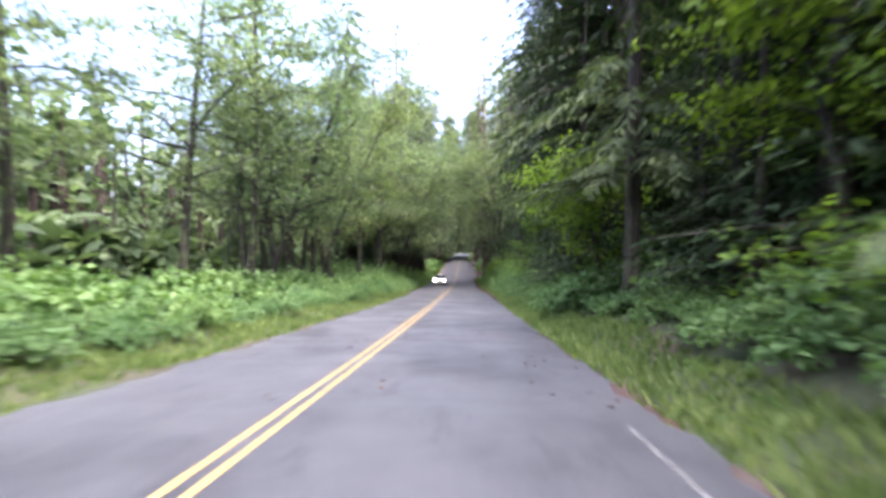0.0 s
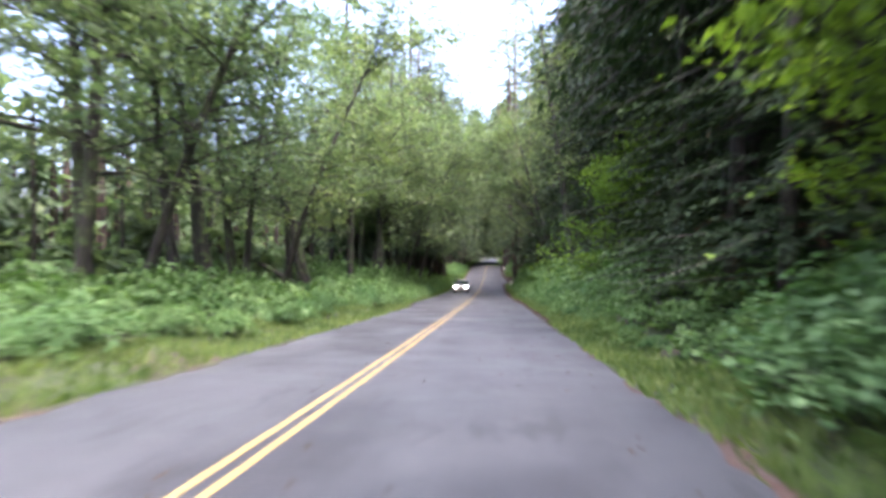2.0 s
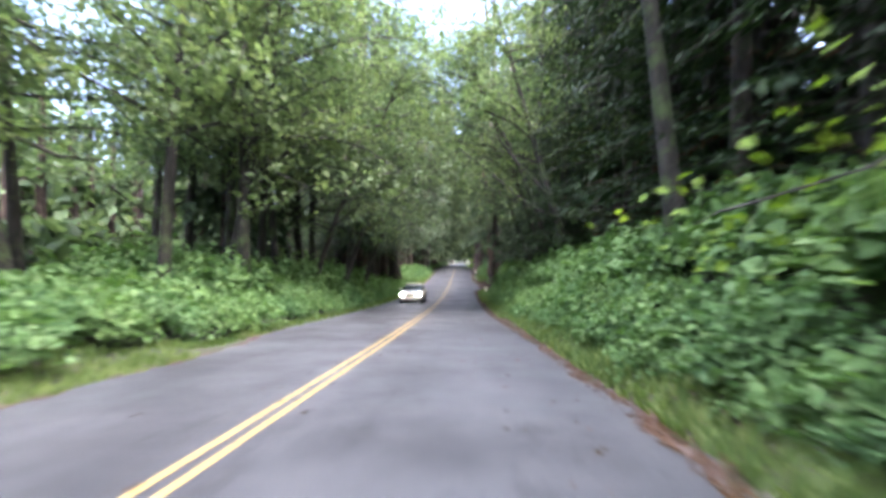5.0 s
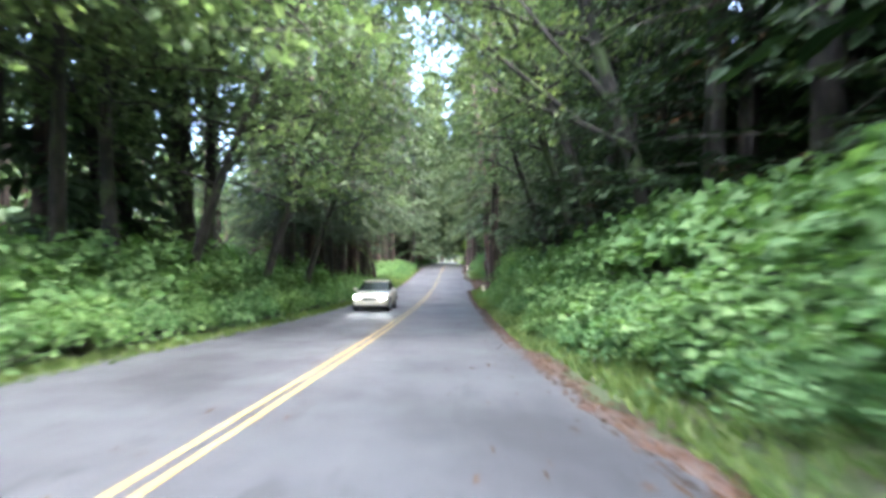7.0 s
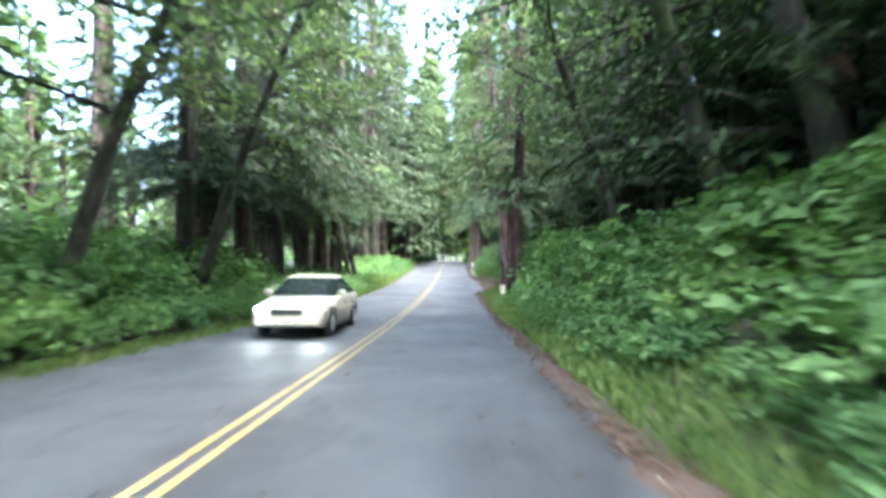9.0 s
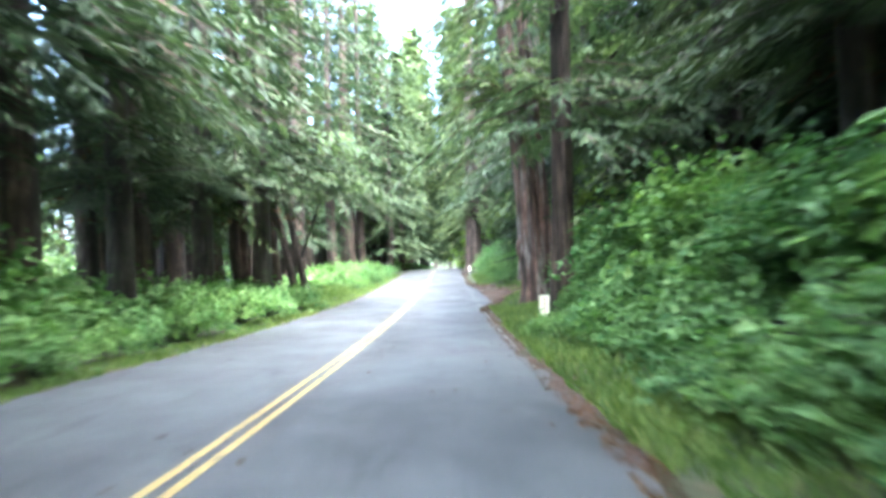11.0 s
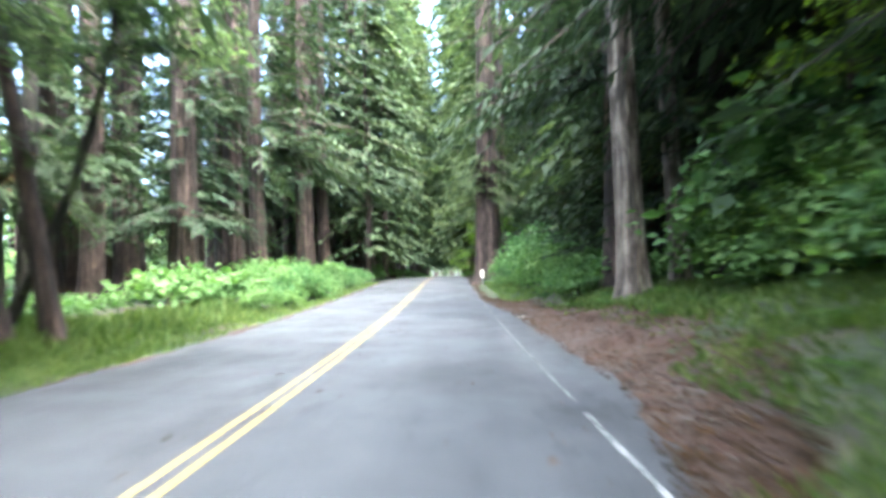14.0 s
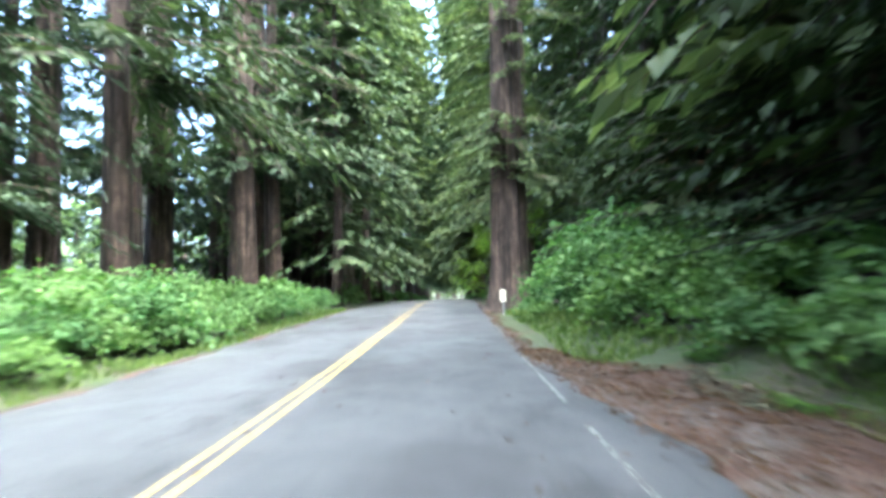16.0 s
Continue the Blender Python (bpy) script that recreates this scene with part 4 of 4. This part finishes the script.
# woods in the distance on both sides, past counting
def far_woods(name, spots, label, mat=M_NEEDLE, spread=3.6):
    rng = np.random.default_rng(99)
    stems, c, s = [], [], []
    for x, y, h in spots:
        z = float(ground_z(x, y))
        stems.append(tube([(x, y, z - 1), (x, y, z + h * 0.5), (x, y, z + h)], [0.4, 0.28, 0.05], 5))
        n = 90
        q = rng.uniform(0.02, 1, n) ** 0.9
        r = (1 - q * 0.75) * spread * np.sqrt(rng.uniform(0.1, 1, n))
        a = rng.uniform(0, 6.28, n)
        c.append(np.stack([x + np.cos(a) * r, y + np.sin(a) * r, z + q * h], 1))
    c = np.concatenate(c)
    n = len(c)
    al = np.stack([rng.normal(0, 1, n), rng.normal(0, 1, n), np.full(n, -0.5)], 1)
    ln = rng.uniform(1.0, 2.4, n) * spread / 3.6
    blades = leaves(c, al, np.array([0, 0, 1.0]) + rng.normal(0, 0.5, (n, 3)), ln, ln * 0.55)
    return tagged(mesh_of(name, [(*blades, mat), (*joined(stems), M_REDWOOD)]), label, "woods", kind="stuff")


rr = np.random.default_rng(8)
# conifers in the paler broad leaf colour, in place of hazy skylight
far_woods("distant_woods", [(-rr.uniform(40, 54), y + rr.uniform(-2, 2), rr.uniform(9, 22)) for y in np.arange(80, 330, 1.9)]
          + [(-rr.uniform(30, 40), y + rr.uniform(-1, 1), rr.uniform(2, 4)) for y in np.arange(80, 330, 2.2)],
          "conifer woods behind the roadside trees, coloured pale as if skylit", M_LEAF)
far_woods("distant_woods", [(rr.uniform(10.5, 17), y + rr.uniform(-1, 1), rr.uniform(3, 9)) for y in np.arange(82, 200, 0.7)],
          "low dark conifers and shrubs filling the woods", M_FIR_SHADED, 2.2)
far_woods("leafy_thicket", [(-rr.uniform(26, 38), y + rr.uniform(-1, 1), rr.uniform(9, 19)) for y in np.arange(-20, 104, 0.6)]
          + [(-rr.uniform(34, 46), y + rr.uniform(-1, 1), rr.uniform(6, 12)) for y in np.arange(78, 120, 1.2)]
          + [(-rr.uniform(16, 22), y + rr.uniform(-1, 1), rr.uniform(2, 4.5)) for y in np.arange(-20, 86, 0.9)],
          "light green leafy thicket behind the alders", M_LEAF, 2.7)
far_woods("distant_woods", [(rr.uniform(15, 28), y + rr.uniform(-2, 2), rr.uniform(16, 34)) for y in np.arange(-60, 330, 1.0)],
          "dark conifer woods up the slope beyond the bank", M_FIR_SHADED)
# the second lot is added unseen, behind the start of the path
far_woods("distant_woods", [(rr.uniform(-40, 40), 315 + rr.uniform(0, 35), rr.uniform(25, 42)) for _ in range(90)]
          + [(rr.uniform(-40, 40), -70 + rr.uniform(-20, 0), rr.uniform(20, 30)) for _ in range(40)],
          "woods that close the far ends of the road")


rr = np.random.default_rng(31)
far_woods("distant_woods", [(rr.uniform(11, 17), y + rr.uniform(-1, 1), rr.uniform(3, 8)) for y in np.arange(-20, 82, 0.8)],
          "low dark conifers filling the woods over the bank", M_FIR_SHADED, 2.2)


# fallen needles and twigs on the verge, the pull-out and the asphalt's edge
rr = np.random.default_rng(44)
n = 9000
y = np.concatenate([rr.uniform(30, 135, n), rr.uniform(95, 118, n), rr.uniform(5, 120, 700)])
k = rr.uniform(0, 1, 2 * n)
x = np.concatenate([right_edge(y[:2 * n]) - 0.15 + (litter_edge(y[:2 * n]) - right_edge(y[:2 * n]) + 0.25) * k ** 0.8,
                    YELLOW + rr.normal(0, 0.5, 700) + 2.9 * (rr.uniform(0, 1, 700) < 0.6)])
z = np.maximum(road_z(y) + 0.008, ground_z(x, y) + 0.045)
z[:2 * n] = np.where(x[:2 * n] > right_edge(y[:2 * n]) + 0.1, np.maximum(ground_z(x[:2 * n], y[:2 * n]) + 0.04, road_z(y[:2 * n]) - 0.02), z[:2 * n])
c = np.stack([x, y, z], 1)
L = rr.uniform(0.04, 0.13, len(x))
al = np.stack([rr.normal(0, 1, len(x)), rr.normal(0, 1, len(x)), rr.normal(0, 0.08, len(x))], 1)
tagged(mesh_ob("fallen_needles", *leaves(c, al, np.array([0, 0, 1.0]) + rr.normal(0, 0.15, (len(x), 3)), L, L * 0.4), M_DEAD),
       "scattered brown needles and leaves on the ground", "litter", kind="stuff")


# loose stones where the asphalt breaks off
rr = np.random.default_rng(61)
n = 1700
y = np.concatenate([rr.uniform(94, 120, 1200), rr.uniform(20, 94, n - 1200)])
x = right_edge(y) + 0.02 + np.abs(rr.normal(0, 1, n)) * np.where(y > 96, 0.65, 0.16)
r = rr.uniform(0.012, 0.034, n)
z = np.maximum(ground_z(x, y) + 0.03, road_z(y) - 0.03)
ring = np.array([(1, 0, 0), (0.3, 0.95, 0.1), (-0.85, 0.5, 0), (-0.7, -0.7, 0.1), (0.5, -0.9, 0), (0.1, 0, 0.75)])
spin = rr.uniform(0, 6.28, n)
turned = np.stack([ring[:, 0] * np.cos(spin)[:, None] - ring[:, 1] * np.sin(spin)[:, None],
                   ring[:, 0] * np.sin(spin)[:, None] + ring[:, 1] * np.cos(spin)[:, None], np.repeat(ring[None, :, 2], n, 0)], 2)
v = turned * r[:, None, None] * rr.uniform(0.75, 1.25, (n, 6, 1)) + np.stack([x, y, z - 0.002], 1)[:, None]
f = [(k * 6 + a, k * 6 + (a + 1) % 5, k * 6 + 5) for k in range(n) for a in range(5)]
tagged(mesh_ob("gravel", v.reshape(-1, 3), f, M_STONE), "loose grey stones along the broken asphalt edge", "gravel", kind="stuff")


# ---- marker posts and the car ----
def box(bm, x0, x1, y0, y1, z0, z1, bevel=0.0):
    r = bmesh.ops.create_cube(bm, size=1)
    for v in r["verts"]:
        v.co = ((x0 + x1) / 2 + v.co.x * (x1 - x0), (y0 + y1) / 2 + v.co.y * (y1 - y0), (z0 + z1) / 2 + v.co.z * (z1 - z0))
    if bevel:
        es = {e for v in r["verts"] for e in v.link_edges}
        bmesh.ops.bevel(bm, geom=list(es), offset=bevel, segments=2, affect='EDGES')
    return bm


M_POSTWHITE = plain("post_white", (0.86, 0.8, 0.68), 0.5)
M_INK = plain("dark_ink", (0.03, 0.03, 0.035), 0.6)
M_FIGURE = plain("faded_figures", (0.22, 0.1, 0.07), 0.6)
M_STEEL = plain("galvanised_steel", (0.42, 0.43, 0.44), 0.45, 0.8)
M_BODY = plain("car_paint", (0.62, 0.58, 0.47), 0.25)
M_TAIL = plain("tail_lamp", (0.35, 0.02, 0.015), 0.2)
M_RUBBER = plain("tyre_rubber", (0.02, 0.02, 0.021), 0.8)
M_TRIM = plain("black_trim", (0.03, 0.03, 0.03), 0.5)
M_LAMP = plain("headlamp_lit", (0.9, 0.88, 0.8), 0.2, 0.0, 18.0)


def glass_build(tree, nodes, links, b):
    b.inputs["Base Color"].default_value = (0.03, 0.04, 0.045, 1)
    b.inputs["Roughness"].default_value, b.inputs["IOR"].default_value = 0.05, 1.5
    b.inputs["Transmission Weight"].default_value = 0.35


M_GLASS = material("tinted_glass", glass_build)


def marker_post(x, y, lean):
    top = tagged(new("marker_post"), "white roadside marker paddle with small faded red-brown marks", "post", "roadside marker posts")
    part("post", box(bmesh.new(), -0.03, 0.03, -0.015, 0.015, -0.3, 0.98, 0.004), M_STEEL, top, "thin steel post")
    panel = part("panel", box(bmesh.new(), -0.115, 0.115, -0.024, -0.016, 0.54, 1.0, 0.003), M_POSTWHITE, top)
    for k, w in enumerate((0.04, 0.05, 0.035)):
        part("bar", box(bmesh.new(), -w / 2, w / 2, -0.029, -0.0245, 0.88 - k * 0.1, 0.94 - k * 0.1), M_FIGURE, panel)
    top.matrix_basis = pose(x, y, float(ground_z(x, y)), lean, lean * 0.6, 3)
    return top


marker_post(2.22, 86.35, 2)
marker_post(2.12, 128.2, -2)


def car(x, y):
    """A small pale saloon that faces the camera's way in, lamps lit."""
    top = tagged(new("car"), "pale cream saloon car with lit headlamps in the oncoming lane", "car")
    # side profile: distance from the nose, bottom and top of the shell, half width
    rows = [(0.0, 0.42, 0.60, 0.66), (0.08, 0.30, 0.72, 0.78), (0.35, 0.24, 0.80, 0.84), (1.0, 0.22, 0.90, 0.86), (1.25, 0.22, 0.95, 0.87),
            (2.2, 0.22, 0.97, 0.87), (3.3, 0.22, 1.0, 0.87), (3.7, 0.24, 1.02, 0.86), (4.25, 0.30, 0.97, 0.82), (4.38, 0.42, 0.85, 0.74)]
    v, f = [], []
    for d, lo, hi, w in rows:
        m = (lo + hi) / 2
        v += [(-w * 0.9, d, lo), (-w, d, m), (-w * 0.97, d, hi - 0.06), (-w * 0.85, d, hi), (w * 0.85, d, hi), (w * 0.97, d, hi - 0.06), (w, d, m), (w * 0.9, d, lo)]
    for i in range(len(rows) - 1):
        for k in range(8):
            a, b = i * 8 + k, i * 8 + (k + 1) % 8
            f.append((a, b, b + 8, a + 8))
    f += [tuple(range(7, -1, -1)), tuple(range(len(v) - 8, len(v)))]
    mesh_ob("body", v, f, M_BODY, top, "", True)
    ring = lambda d, z, w: [(-w, d, z), (w, d, z)]
    cab = [(1.15, 0.93, 0.78), (1.95, 1.40, 0.58), (2.9, 1.43, 0.60), (3.75, 1.0, 0.74)]
    v = [(s * w, d, z) for d, z, w in cab for s in (-1, 1)]
    base = [(s * 0.8, d, 0.94) for d in (1.95, 2.9) for s in (-1, 1)]
    mesh_ob("roof", [(-0.57, 1.93, 1.41), (0.57, 1.93, 1.41), (-0.59, 2.92, 1.44), (0.59, 2.92, 1.44), (-0.5, 2.4, 1.48), (0.5, 2.4, 1.48),
                     (-0.61, 1.9, 1.36), (0.61, 1.9, 1.36), (-0.63, 2.95, 1.39), (0.63, 2.95, 1.39)],
            [(0, 1, 5, 4), (4, 5, 3, 2), (0, 4, 2), (1, 3, 5), (6, 7, 1, 0), (8, 2, 3, 9), (6, 0, 2, 8), (7, 9, 3, 1)], M_BODY, top)
    mesh_ob("windscreen", [v[0], v[1], v[3], v[2], (v[0][0], 1.2, 0.92), (v[1][0], 1.2, 0.92), (0.6, 2.0, 1.38), (-0.6, 2.0, 1.38)],
            [(0, 1, 2, 3), (4, 7, 6, 5), (0, 3, 7, 4), (1, 5, 6, 2), (0, 4, 5, 1), (3, 2, 6, 7)], M_GLASS, top, "dark windscreen")
    mesh_ob("rear_window", [v[4], v[5], v[7], v[6], (-0.6, 2.85, 1.40), (0.6, 2.85, 1.40), (0.72, 3.68, 0.98), (-0.72, 3.68, 0.98)],
            [(0, 3, 2, 1), (4, 5, 6, 7), (0, 4, 7, 3), (1, 2, 6, 5), (0, 1, 5, 4), (3, 7, 6, 2)], M_GLASS, top, "dark rear window")
    for s in (-1, 1):
        q = [(s * 0.79, 1.2, 0.93), (s * 0.80, 3.72, 0.98), (s * 0.61, 2.92, 1.40), (s * 0.59, 1.95, 1.38)]
        q += [(a - s * 0.03, b, c) for a, b, c in q]
        mesh_ob("side_window", q, [(0, 1, 2, 3), (7, 6, 5, 4), (0, 4, 5, 1), (1, 5, 6, 2), (2, 6, 7, 3), (3, 7, 4, 0)], M_GLASS, top, "dark side window")
        lamp = bmesh.new()
        bmesh.ops.create_uvsphere(lamp, u_segments=14, v_segments=8, radius=1)
        for w in lamp.verts:
            w.co = (s * 0.58 + w.co.x * 0.15, 0.07 + w.co.y * 0.07, 0.64 + w.co.z * 0.085)
        part("headlight", lamp, M_LAMP, top, "bright lit headlight")
        mesh_ob("mirror", *tube([(s * 0.84, 1.5, 1.0), (s * 0.93, 1.48, 1.02), (s * 1.03, 1.5, 1.02)], [0.05, 0.08, 0.05], 8), M_BODY, top)
        for d in (0.82, 3.45):
            ts = tube([(s * 0.68, d, 0.31), (s * 0.70, d, 0.31), (s * 0.84, d, 0.31), (s * 0.87, d, 0.31)], [0.28, 0.31, 0.31, 0.27], 20)
            wheel = tagged(new("wheel"), "")
            wheel.parent = top
            mesh_ob("tyre", *ts, M_RUBBER, wheel, "black rubber tyre", True)
            mesh_ob("rim", *tube([(s * 0.83, d, 0.31), (s * 0.88, d, 0.31), (s * 0.885, d, 0.31)], [0.2, 0.19, 0.06], 14), M_STEEL, wheel, "grey metal rim")
    side = lambda d, k: [float(np.interp(d, [r[0] for r in rows], [r[k] for r in rows]))][0]
    for s in (-1, 1):
        for d0, d1 in ((1.32, 2.30), (2.33, 3.22)):
            v = []
            for out in (0.012, -0.01):
                for d in (d0, d1):
                    lo, hi, w = side(d, 1), side(d, 2), side(d, 3)
                    m = (lo + hi) / 2
                    v += [(s * (w * 0.925 + out), d, lo + 0.09), (s * (w + out), d, m), (s * (w * 0.975 + out), d, hi - 0.09)]
            f = [(0, 3, 4, 1), (1, 4, 5, 2), (6, 7, 10, 9), (7, 8, 11, 10), (0, 1, 7, 6), (1, 2, 8, 7), (3, 9, 10, 4), (4, 10, 11, 5), (2, 5, 11, 8), (0, 6, 9, 3)]
            door = mesh_ob("door", v, f, M_BODY, top)
            hx = s * (side(d1, 3) + 0.022)
            part("handle", box(bmesh.new(), hx - 0.014, hx + 0.014, d1 - 0.28, d1 - 0.1, 0.74, 0.775, 0.006), M_TRIM, door, "black door handle")
        for d in (0.82, 3.45):
            arc = [(s * 0.865, d + 0.37 * math.cos(q), 0.31 + 0.37 * math.sin(q)) for q in np.linspace(0.05, math.pi - 0.05, 12)]
            mesh_ob("wheel_arch", *tube(arc, [0.03] * 12, 6), M_TRIM, top, "dark wheel arch", True)
        part("tail_light", box(bmesh.new(), s * 0.6 - 0.12, s * 0.6 + 0.12, 4.33, 4.40, 0.66, 0.82, 0.01), M_TAIL, top, "red tail light")
        part("sill", box(bmesh.new(), s * 0.80 - 0.04, s * 0.80 + 0.04, 1.25, 3.05, 0.19, 0.27, 0.015), M_TRIM, top)
        part("wiper", box(bmesh.new(), s * 0.05 - 0.02 + 0.1, s * 0.05 + 0.42, 1.13, 1.15, 0.955, 0.97), M_TRIM, top)
    part("rear_bumper", box(bmesh.new(), -0.72, 0.72, 4.28, 4.46, 0.32, 0.52, 0.04), M_BODY, top)
    part("grille", box(bmesh.new(), -0.36, 0.36, -0.02, 0.06, 0.52, 0.66, 0.02), M_TRIM, top, "black radiator grille")
    part("bumper", box(bmesh.new(), -0.74, 0.74, -0.05, 0.12, 0.30, 0.46, 0.04), M_BODY, top)
    plate = part("number_plate", box(bmesh.new(), -0.16, 0.16, -0.062, -0.051, 0.34, 0.44), M_POSTWHITE, top)
    part("bar", box(bmesh.new(), -0.11, 0.11, -0.067, -0.0625, 0.375, 0.41), M_INK, plate)
    slope = math.degrees(math.atan2(float(road_z(y + 4) - road_z(y)), 4.0))
    top.matrix_basis = pose(x, y, float(road_z(y)) + 0.005, slope, 0, 0)
    return top


car(-3.75, 73.3)
